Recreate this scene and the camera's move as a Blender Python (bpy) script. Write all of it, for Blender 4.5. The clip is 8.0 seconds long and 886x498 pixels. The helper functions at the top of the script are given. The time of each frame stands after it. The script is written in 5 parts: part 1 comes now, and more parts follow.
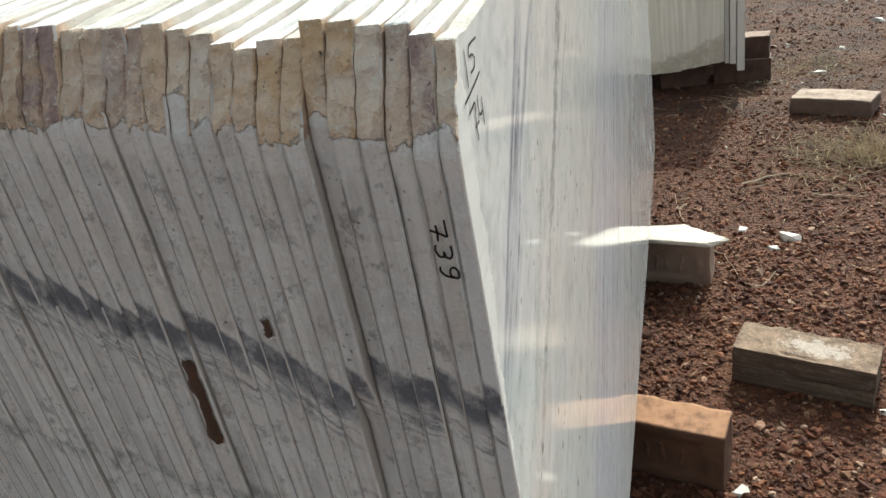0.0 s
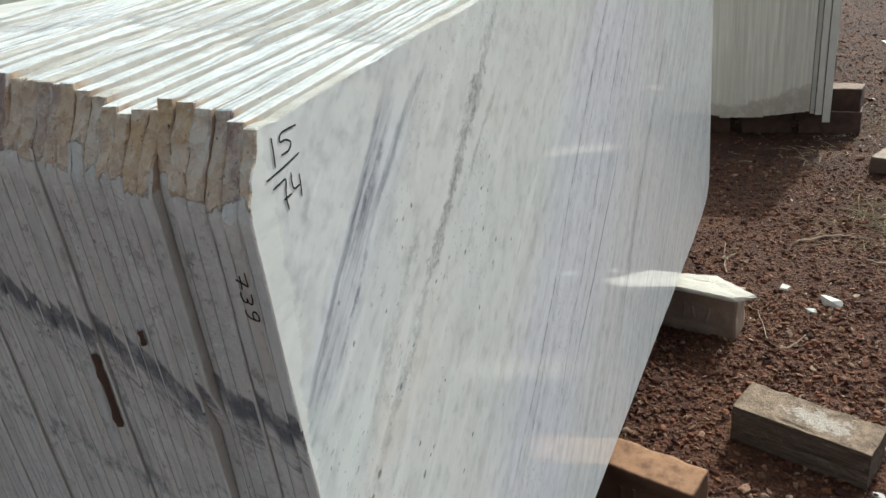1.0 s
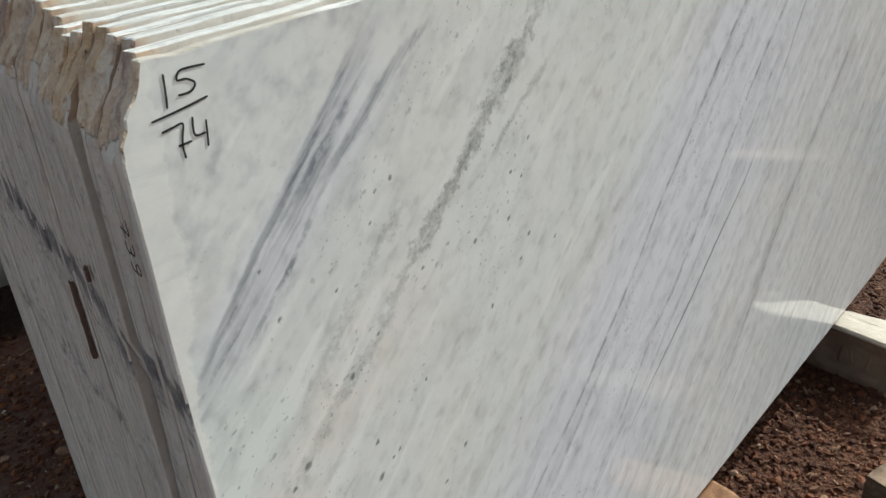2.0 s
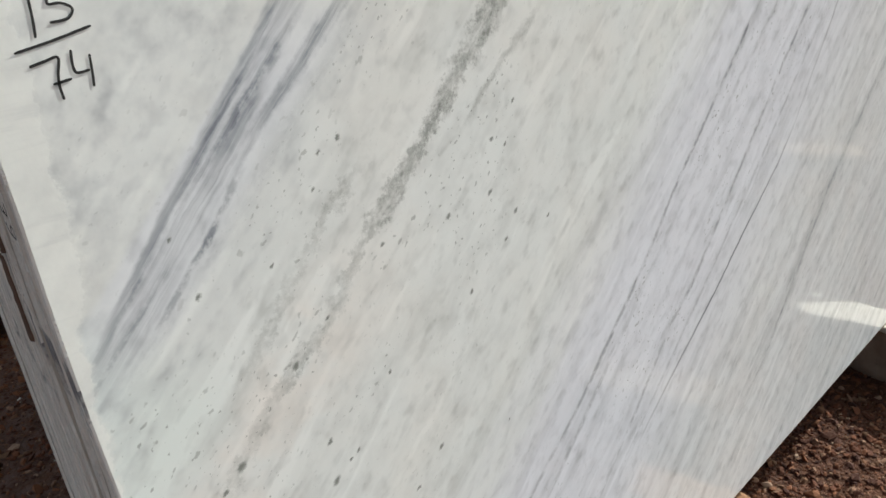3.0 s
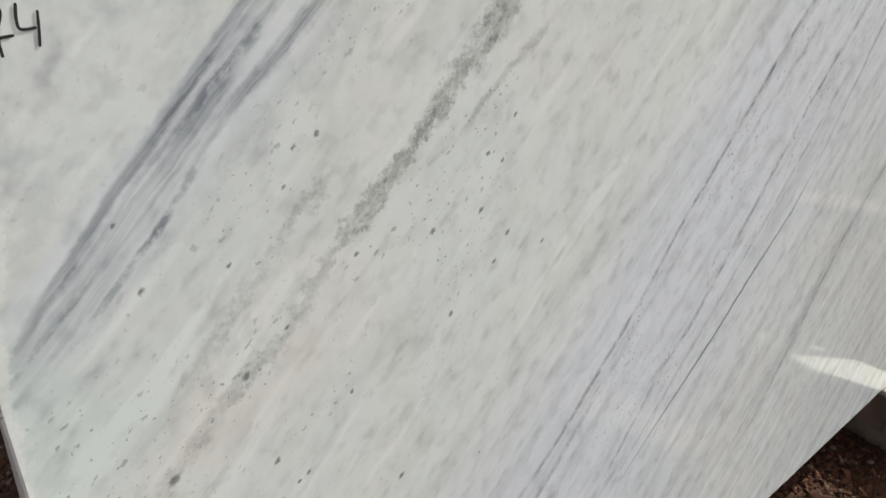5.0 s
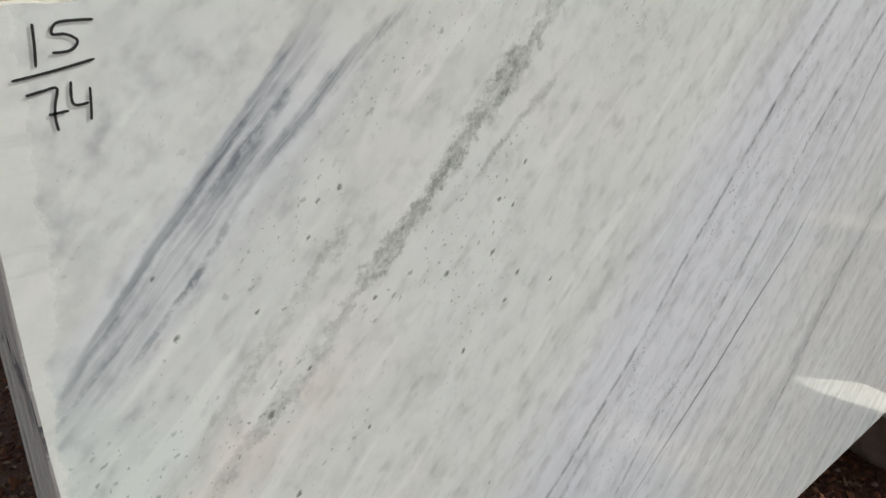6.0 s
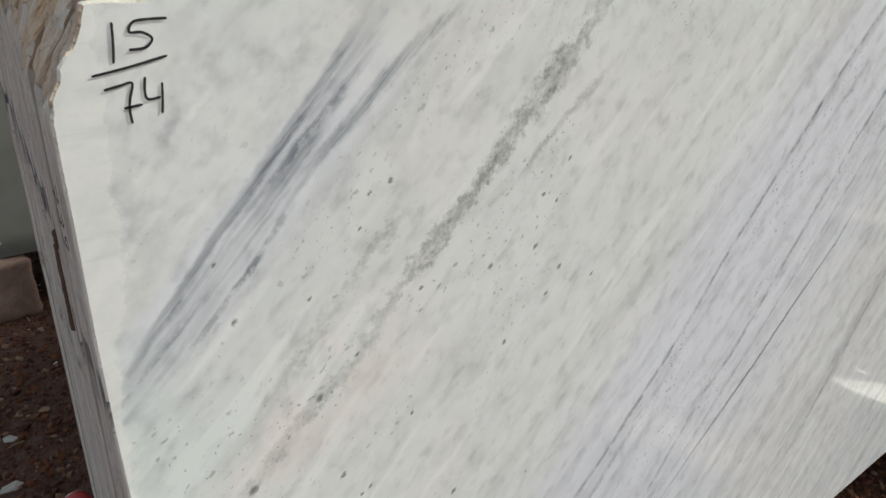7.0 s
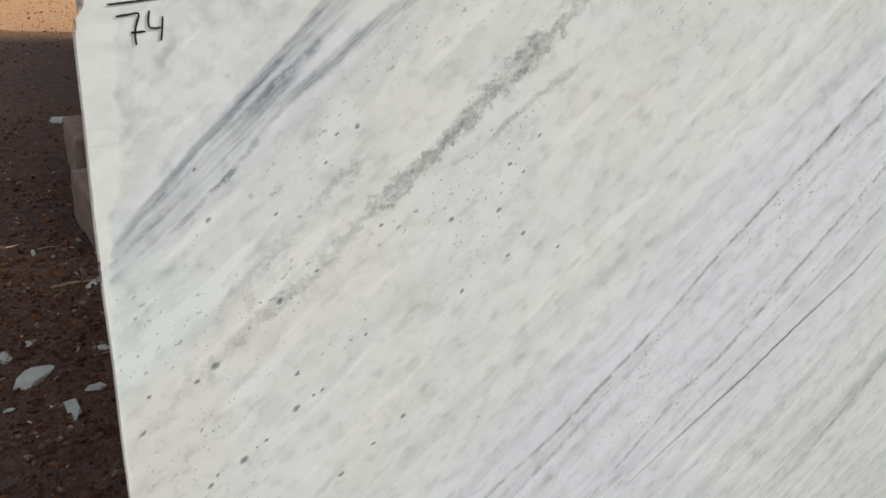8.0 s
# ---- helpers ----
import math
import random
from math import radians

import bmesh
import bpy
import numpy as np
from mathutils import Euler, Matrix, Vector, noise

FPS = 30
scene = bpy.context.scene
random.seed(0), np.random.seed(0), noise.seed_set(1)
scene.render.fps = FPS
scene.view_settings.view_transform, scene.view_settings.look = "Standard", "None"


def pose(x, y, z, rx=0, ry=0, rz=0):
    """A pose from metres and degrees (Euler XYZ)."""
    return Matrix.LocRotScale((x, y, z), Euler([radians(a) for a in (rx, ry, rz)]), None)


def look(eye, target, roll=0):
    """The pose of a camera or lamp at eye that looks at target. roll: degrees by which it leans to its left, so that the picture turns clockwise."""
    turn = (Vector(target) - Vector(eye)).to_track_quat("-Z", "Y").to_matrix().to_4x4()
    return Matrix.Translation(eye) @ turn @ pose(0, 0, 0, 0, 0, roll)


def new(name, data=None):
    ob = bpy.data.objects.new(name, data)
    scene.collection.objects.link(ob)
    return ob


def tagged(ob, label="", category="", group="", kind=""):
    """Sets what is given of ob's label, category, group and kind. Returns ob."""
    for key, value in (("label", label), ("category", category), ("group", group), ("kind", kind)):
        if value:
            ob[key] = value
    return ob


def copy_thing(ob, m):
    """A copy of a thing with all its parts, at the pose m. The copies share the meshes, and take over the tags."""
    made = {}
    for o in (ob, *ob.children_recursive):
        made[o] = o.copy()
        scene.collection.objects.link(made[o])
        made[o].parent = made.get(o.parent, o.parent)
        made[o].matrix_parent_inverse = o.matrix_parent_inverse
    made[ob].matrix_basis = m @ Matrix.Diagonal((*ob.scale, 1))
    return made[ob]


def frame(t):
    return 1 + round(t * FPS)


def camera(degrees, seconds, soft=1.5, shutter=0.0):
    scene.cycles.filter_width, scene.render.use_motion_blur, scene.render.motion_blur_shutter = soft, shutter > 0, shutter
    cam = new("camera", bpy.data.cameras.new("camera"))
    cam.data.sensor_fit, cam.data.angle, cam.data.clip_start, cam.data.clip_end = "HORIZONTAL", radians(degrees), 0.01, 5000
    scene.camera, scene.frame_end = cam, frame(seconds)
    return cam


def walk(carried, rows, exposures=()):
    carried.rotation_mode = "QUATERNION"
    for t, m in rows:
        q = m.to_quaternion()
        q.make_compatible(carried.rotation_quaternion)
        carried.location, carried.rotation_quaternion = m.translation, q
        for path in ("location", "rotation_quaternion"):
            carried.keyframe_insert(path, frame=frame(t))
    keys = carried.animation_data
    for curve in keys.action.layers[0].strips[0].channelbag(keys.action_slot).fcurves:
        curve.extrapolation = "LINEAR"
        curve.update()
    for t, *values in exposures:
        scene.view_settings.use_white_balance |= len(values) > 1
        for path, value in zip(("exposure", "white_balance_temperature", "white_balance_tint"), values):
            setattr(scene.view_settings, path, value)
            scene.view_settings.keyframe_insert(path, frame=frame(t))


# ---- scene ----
cam = camera(61.2, 8.0)
PATH = [
    (0, (-0.369, -0.118, 1.233), (1.312, 0.511, 0.351), -10.9),
    (0.5, (-0.408, -0.233, 1.252), (1.259, 0.481, 0.409), -6.7),
    (1, (-0.353, -0.332, 1.273), (1.25, 0.533, 0.447), -7.3),
    (1.5, (-0.229, -0.419, 1.259), (1.165, 0.76, 0.443), -6.6),
    (1.7, (-0.208, -0.436, 1.245), (1.139, 0.79, 0.418), -5.4),
    (3, (-0.088, -0.432, 1.166), (1.134, 0.92, 0.341), -5.4),
    (3.5, (-0.067, -0.414, 1.146), (1.146, 0.962, 0.349), -3.0),
    (4, (-0.052, -0.411, 1.144), (1.152, 0.974, 0.349), -1.2),
    (4.2, (-0.038, -0.407, 1.137), (1.201, 0.961, 0.367), -0.1),
    (5.3, (-0.049, -0.417, 1.163), (1.16, 0.955, 0.353), 0.5),
    (5.5, (-0.053, -0.42, 1.171), (1.151, 0.96, 0.369), 0.1),
    (6, (-0.062, -0.421, 1.185), (1.157, 0.967, 0.418), 0.5),
    (6.5, (-0.065, -0.416, 1.188), (1.126, 0.993, 0.417), 0.3),
    (7, (-0.078, -0.425, 1.193), (1.066, 1.011, 0.4), 0.8),
    (7.5, (-0.068, -0.489, 1.169), (0.96, 1.021, 0.355), 2.5),
    (8, (-0.016, -0.588, 1.192), (0.864, 1.019, 0.39), 5.5),
]
walk(cam, [(t, look(eye, target, roll)) for t, eye, target, roll in PATH], exposures=[(t, stops, warm, tint) for t, stops, warm, tint in (
    (0.0, 0.30, 6300, 0), (0.5, 0.03, 6220, -2), (1.0, -0.12, 6040, -1), (1.5, -0.29, 6160, 0), (3.0, 0.03, 6320, 2), (3.5, -0.05, 6320, 2),
    (5.5, -0.08, 6320, 1), (6.5, -0.12, 6330, 2), (7.0, -0.01, 6330, 2), (7.5, 0.09, 6330, 2), (8.0, 0.14, 6330, 2))])

# ---- light ----
SUN_TO = Vector((0.735, -0.170, 0.60)).normalized()
world = bpy.data.worlds.new("sky")
scene.world = world
world.use_nodes = True
wt = world.node_tree
sky = wt.nodes.new("ShaderNodeTexSky")
sky.sky_type, sky.sun_disc = "NISHITA", False
sky.sun_elevation = math.asin(SUN_TO.z)
sky.sun_rotation = math.atan2(SUN_TO.x, SUN_TO.y)
sky.dust_density, sky.ozone_density = 5.0, 0.8
haze = wt.nodes.new("ShaderNodeHueSaturation")
haze.inputs["Saturation"].default_value = 0.42
wt.links.new(sky.outputs[0], haze.inputs["Color"])
wt.links.new(haze.outputs[0], wt.nodes["Background"].inputs[0])
wt.nodes["Background"].inputs[1].default_value = 0.18
lamp = bpy.data.lights.new("sun", "SUN")
lamp.energy, lamp.angle, lamp.color = 4.25, radians(0.6), (1.0, 0.965, 0.91)
sun = new("sun", lamp)
sun.matrix_world = look((8, -3, 9), Vector((8, -3, 9)) - SUN_TO)


# ---- node helpers ----
def put(nt, socket, value):
    if isinstance(value, bpy.types.NodeSocket):
        nt.links.new(value, socket)
    else:
        socket.default_value = value


def calc(nt, op, a, b=0.0, c=0.0, clamp=False):
    n = nt.nodes.new("ShaderNodeMath")
    n.operation, n.use_clamp = op, clamp
    for s, v in zip(n.inputs, (a, b, c)):
        put(nt, s, v)
    return n.outputs[0]


def blend(nt, fac, a, b, mode="MIX"):
    n = nt.nodes.new("ShaderNodeMix")
    n.data_type, n.blend_type, n.clamp_factor = "RGBA", mode, True
    put(nt, n.inputs[0], fac)
    put(nt, n.inputs[6], a if isinstance(a, bpy.types.NodeSocket) else (*a, 1.0))
    put(nt, n.inputs[7], b if isinstance(b, bpy.types.NodeSocket) else (*b, 1.0))
    return n.outputs[2]


def cloud(nt, vec, scale, detail=4.0, rough=0.55, warp=0.0):
    n = nt.nodes.new("ShaderNodeTexNoise")
    put(nt, n.inputs["Vector"], vec)
    n.inputs["Scale"].default_value, n.inputs["Detail"].default_value = scale, detail
    n.inputs["Roughness"].default_value, n.inputs["Distortion"].default_value = rough, warp
    return n.outputs[0]


def cells(nt, vec, scale):
    n = nt.nodes.new("ShaderNodeTexVoronoi")
    put(nt, n.inputs["Vector"], vec)
    n.inputs["Scale"].default_value = scale
    return n


def span(nt, v, lo, hi, a=0.0, b=1.0, smooth=True):
    n = nt.nodes.new("ShaderNodeMapRange")
    n.interpolation_type = "SMOOTHSTEP" if smooth else "LINEAR"
    for s, x in zip(n.inputs, (v, lo, hi, a, b)):
        put(nt, s, x)
    return n.outputs[0]


def ramp(nt, fac, stops, mode="LINEAR"):
    n = nt.nodes.new("ShaderNodeValToRGB")
    n.color_ramp.interpolation = mode
    els = n.color_ramp.elements
    while len(els) < len(stops):
        els.new(0.5)
    for e, (p, c) in zip(els, stops):
        e.position = p
        e.color = (*c, 1.0) if isinstance(c, tuple) else (c, c, c, 1.0)
    put(nt, n.inputs[0], fac)
    return n.outputs[0]


def joinxyz(nt, x, y, z):
    n = nt.nodes.new("ShaderNodeCombineXYZ")
    for s, v in zip(n.inputs, (x, y, z)):
        put(nt, s, v)
    return n.outputs[0]


def bump(nt, height, strength, distance):
    n = nt.nodes.new("ShaderNodeBump")
    n.inputs["Strength"].default_value, n.inputs["Distance"].default_value = strength, distance
    put(nt, n.inputs["Height"], height)
    return n.outputs[0]


def material(name):
    m = bpy.data.materials.new(name)
    m.use_nodes = True
    nt = m.node_tree
    return m, nt, nt.nodes["Principled BSDF"]


def where(nt):
    return nt.nodes.new("ShaderNodeNewGeometry").outputs["Position"]


def chance(nt):
    return nt.nodes.new("ShaderNodeObjectInfo").outputs["Random"]


# ---- marble ----
def top_colour(nt):
    """Bands that run through the whole block along the plane z - 0.96 x."""
    p = where(nt)
    sep = nt.nodes.new("ShaderNodeSeparateXYZ")
    put(nt, sep.inputs[0], p)
    x, y, z = sep.outputs
    wide = calc(nt, "SUBTRACT", cloud(nt, p, 2.6, 2), 0.5)
    mid = calc(nt, "SUBTRACT", cloud(nt, p, 14.0, 3), 0.5)
    fine = calc(nt, "SUBTRACT", cloud(nt, p, 70.0, 3), 0.5)
    s = calc(nt, "MULTIPLY_ADD", x, -0.96, z)
    s = calc(nt, "MULTIPLY_ADD", calc(nt, "SUBTRACT", chance(nt), 0.5), 0.017, s)
    s = calc(nt, "MULTIPLY_ADD", calc(nt, "SUBTRACT", cloud(nt, p, 60.0, 5, 0.7), 0.5), 0.012, s)
    s = calc(nt, "MULTIPLY_ADD", wide, 0.016, s)
    s = calc(nt, "MULTIPLY_ADD", mid, 0.009, s)
    s = calc(nt, "MULTIPLY_ADD", fine, 0.007, s)
    along = calc(nt, "ADD", x, z)
    s = calc(nt, "SUBTRACT", s, calc(nt, "MULTIPLY", span(nt, s, 0.80, 0.88), calc(nt, "MULTIPLY_ADD", x, 0.11, -0.003)))

    def streak(across, run, deep, detail=4, rough=0.6):
        v = joinxyz(nt, calc(nt, "MULTIPLY", s, across), calc(nt, "MULTIPLY", along, run), calc(nt, "MULTIPLY", y, deep))
        return cloud(nt, v, 1.0, detail, rough)

    soft_n, thin_n = streak(16.0, 2.4, 6.0, 3), streak(150.0, 5.0, 20.0, 4, 0.65)
    patch_n, fleck_n, dot_n = streak(58.0, 20.0, 10.0, 6, 0.75), streak(95.0, 40.0, 80.0, 2, 0.5), streak(190.0, 90.0, 150.0, 2, 0.5)
    grain = cloud(nt, p, 240.0, 3, 0.7)
    u = span(nt, s, -0.40, 1.20, smooth=False)
    at = lambda v: (v + 0.40) / 1.60
    ragged = calc(nt, "MULTIPLY_ADD", calc(nt, "SUBTRACT", patch_n, 0.5), 0.034, s)
    broad = ramp(nt, span(nt, ragged, -0.40, 1.20, smooth=False), [
        (at(-0.40), 0.06), (at(-0.30), 0.12), (at(-0.22), 0.04), (at(-0.13), 0.06), (at(-0.03), 0.08), (at(0.0), 0.15), (at(0.148), 0.15), (at(0.175), 0.05),
        (at(0.33), 0.05), (at(0.37), 0.17), (at(0.42), 0.18), (at(0.45), 0.02), (at(0.49), 0.03), (at(0.52), 0.07), (at(0.56), 0.03), (at(0.74), 0.03),
        (at(0.775), 0.18), (at(0.792), 0.18), (at(0.815), 0.03), (at(0.862), 0.08), (at(0.885), 0.32), (at(0.900), 0.22), (at(0.915), 0.44), (at(0.938), 0.54),
        (at(0.949), 0.06), (at(1.0), 0.09), (at(1.06), 0.12), (at(1.2), 0.03)])
    marks = ((-0.30, 0.4, 0.005), (-0.150, 0.75, 0.0045), (-0.012, 0.6, 0.0045), (0.055, 0.4, 0.004), (0.162, 0.75, 0.005), (0.625, 0.25, 0.004), (0.888, 0.58, 0.0045), (0.912, 0.5, 0.004), (0.937, 0.35, 0.006))
    jag = calc(nt, "MULTIPLY_ADD", calc(nt, "SUBTRACT", cloud(nt, p, 190.0, 4, 0.7), 0.5), 0.006, s)
    lines = ramp(nt, span(nt, jag, -0.40, 1.20, smooth=False), [q for c, v, w in marks for q in ((at(c - w), 0.0), (at(c), v), (at(c + w), 0.0))])
    low = span(nt, s, 0.26, 0.05)
    far = span(nt, s, -0.20, -0.60)
    upper = span(nt, s, 0.82, 0.86)
    hold = calc(nt, "MULTIPLY_ADD", upper, -0.75, 1.0)
    d = calc(nt, "MULTIPLY", broad, calc(nt, "MULTIPLY_ADD", hold, span(nt, patch_n, 0.36, 0.60, -0.80, 0.25), 1.0))
    swell = calc(nt, "MULTIPLY", span(nt, along, 0.93, 1.15, 0.85, 1.08), span(nt, along, 1.22, 1.40, 1.0, 0.65))
    d = calc(nt, "MULTIPLY", d, calc(nt, "MULTIPLY_ADD", upper, calc(nt, "SUBTRACT", swell, 1.0), 1.0))
    loose = calc(nt, "MULTIPLY_ADD", calc(nt, "SUBTRACT", streak(44.0, 24.0, 12.0, 5, 0.75), 0.5), 0.042, s)
    knots = ramp(nt, span(nt, loose, 0.60, 0.84, smooth=False), [(0.0, 0.0), (0.36, 0.0), (0.46, 0.60), (0.55, 0.74), (0.64, 0.0), (1.0, 0.0)])
    d = calc(nt, "MULTIPLY_ADD", knots, 0.7, d)
    d = calc(nt, "MULTIPLY", d, calc(nt, "MULTIPLY_ADD", calc(nt, "MULTIPLY_ADD", upper, 0.88, 0.12), span(nt, thin_n, 0.32, 0.62, -0.38, 0.12), 1.0))
    lines = calc(nt, "MULTIPLY", lines, calc(nt, "MULTIPLY_ADD", upper, calc(nt, "SUBTRACT", swell, 1.0), 1.0))
    d = calc(nt, "MULTIPLY_ADD", lines, span(nt, streak(24.0, 22.0, 8.0, 5, 0.7), 0.38, 0.58, 0.10, 1.0), d)
    d = calc(nt, "MULTIPLY_ADD", span(nt, soft_n, 0.44, 0.74), calc(nt, "MULTIPLY_ADD", far, -0.02, 0.10), d)
    d = calc(nt, "MULTIPLY_ADD", span(nt, patch_n, 0.56, 0.80), 0.11, d)
    pale = span(nt, s, 0.66, 0.40)
    d = calc(nt, "MULTIPLY_ADD", pale, 0.05, d)
    d = calc(nt, "MULTIPLY_ADD", calc(nt, "MULTIPLY", span(nt, streak(17.0, 0.9, 14.0, 2), 0.44, 0.64), pale), calc(nt, "MULTIPLY_ADD", span(nt, s, -0.10, -0.36), 0.13, -0.22), d)
    d = calc(nt, "MULTIPLY_ADD", span(nt, streak(26.0, 8.0, 9.0, 3, 0.55), 0.52, 0.74), 0.10, d)
    d = calc(nt, "MULTIPLY_ADD", span(nt, streak(62.0, 24.0, 20.0, 2, 0.5), 0.58, 0.74), 0.17, d)
    herd = span(nt, streak(9.0, 4.0, 12.0, 2), 0.44, 0.62, 0.25, 1.0)
    crowd = ramp(nt, u, [(0.0, 0.4), (at(-0.16), 0.4), (at(-0.03), 1.0), (at(0.15), 1.0), (at(0.17), 0.3), (at(0.5), 0.5), (at(0.60), 0.8), (at(0.69), 0.55), (at(0.78), 0.4), (at(0.86), 0.12), (1.0, 0.1)])
    crowd = calc(nt, "MULTIPLY", calc(nt, "MULTIPLY", crowd, herd), 0.3)
    fleck = calc(nt, "MULTIPLY", calc(nt, "MAXIMUM", span(nt, fleck_n, 0.635, 0.69, 0.0, 0.8), span(nt, dot_n, 0.645, 0.69)), crowd)
    d = calc(nt, "MULTIPLY_ADD", span(nt, cloud(nt, p, 30.0, 4, 0.55), 0.42, 0.70), 0.13, d)
    d = calc(nt, "ADD", d, 0.045)
    d = calc(nt, "MULTIPLY_ADD", calc(nt, "SUBTRACT", grain, 0.5), 0.05, d, clamp=True)
    lilac = calc(nt, "MULTIPLY", span(nt, calc(nt, "MULTIPLY_ADD", soft_n, 0.12, s), 0.52, 0.22), 1.0)
    white = blend(nt, span(nt, cloud(nt, p, 5.0, 3), 0.42, 0.66), (0.80, 0.812, 0.798), (0.808, 0.80, 0.772))
    lilac = calc(nt, "MULTIPLY", lilac, span(nt, s, -0.42, -0.02, 0.35, 1.0))
    white = blend(nt, lilac, white, (0.785, 0.793, 0.862))
    blush = calc(nt, "MULTIPLY", calc(nt, "MULTIPLY", span(nt, s, 0.60, 0.71), span(nt, s, 0.80, 0.74)), calc(nt, "MULTIPLY", span(nt, along, 1.25, 1.02), span(nt, cloud(nt, p, 12.0, 3), 0.40, 0.58, 0.05, 0.55)))
    white = blend(nt, blush, white, (0.815, 0.765, 0.725))
    grey = blend(nt, span(nt, s, 0.80, 0.86), (0.235, 0.235, 0.225), (0.220, 0.235, 0.255))
    d = calc(nt, "MULTIPLY_ADD", calc(nt, "MULTIPLY_ADD", knots, 0.6, broad), 0.2, d, clamp=True)
    grey = blend(nt, 0.55, grey, (0.10, 0.105, 0.12))
    colour = blend(nt, calc(nt, "MULTIPLY", fleck, 0.88), blend(nt, d, white, grey), (0.085, 0.092, 0.085))
    return colour, (x, y, z), p


def vein(nt, s, u, stops, soft=0.55, loose=None, sway=0.0):
    """One vein of the front face. Each stop is (along, across, half width, strength); loose moves its edges by sway."""
    lo, hi, s0, s1, wide = 0.6, 2.7, -0.7, 1.1, 0.10
    stops = [(stops[0][0] - 0.03, *stops[0][1:3], 0.0), *stops, (stops[-1][0] + 0.03, *stops[-1][1:3], 0.0)]
    col = ramp(nt, u, [((t - lo) / (hi - lo), ((c - s0) / (s1 - s0), w / wide, v)) for t, c, w, v in stops])
    sep = nt.nodes.new("ShaderNodeSeparateColor")
    put(nt, sep.inputs[0], col)
    at = s if loose is None else calc(nt, "MULTIPLY_ADD", loose, sway, s)
    off = calc(nt, "ABSOLUTE", calc(nt, "SUBTRACT", at, calc(nt, "MULTIPLY_ADD", sep.outputs[0], s1 - s0, s0)))
    near = calc(nt, "DIVIDE", off, calc(nt, "MULTIPLY_ADD", sep.outputs[1], wide, 0.0005))
    return calc(nt, "MULTIPLY", span(nt, near, 1.0, 1.0 - soft), sep.outputs[2])


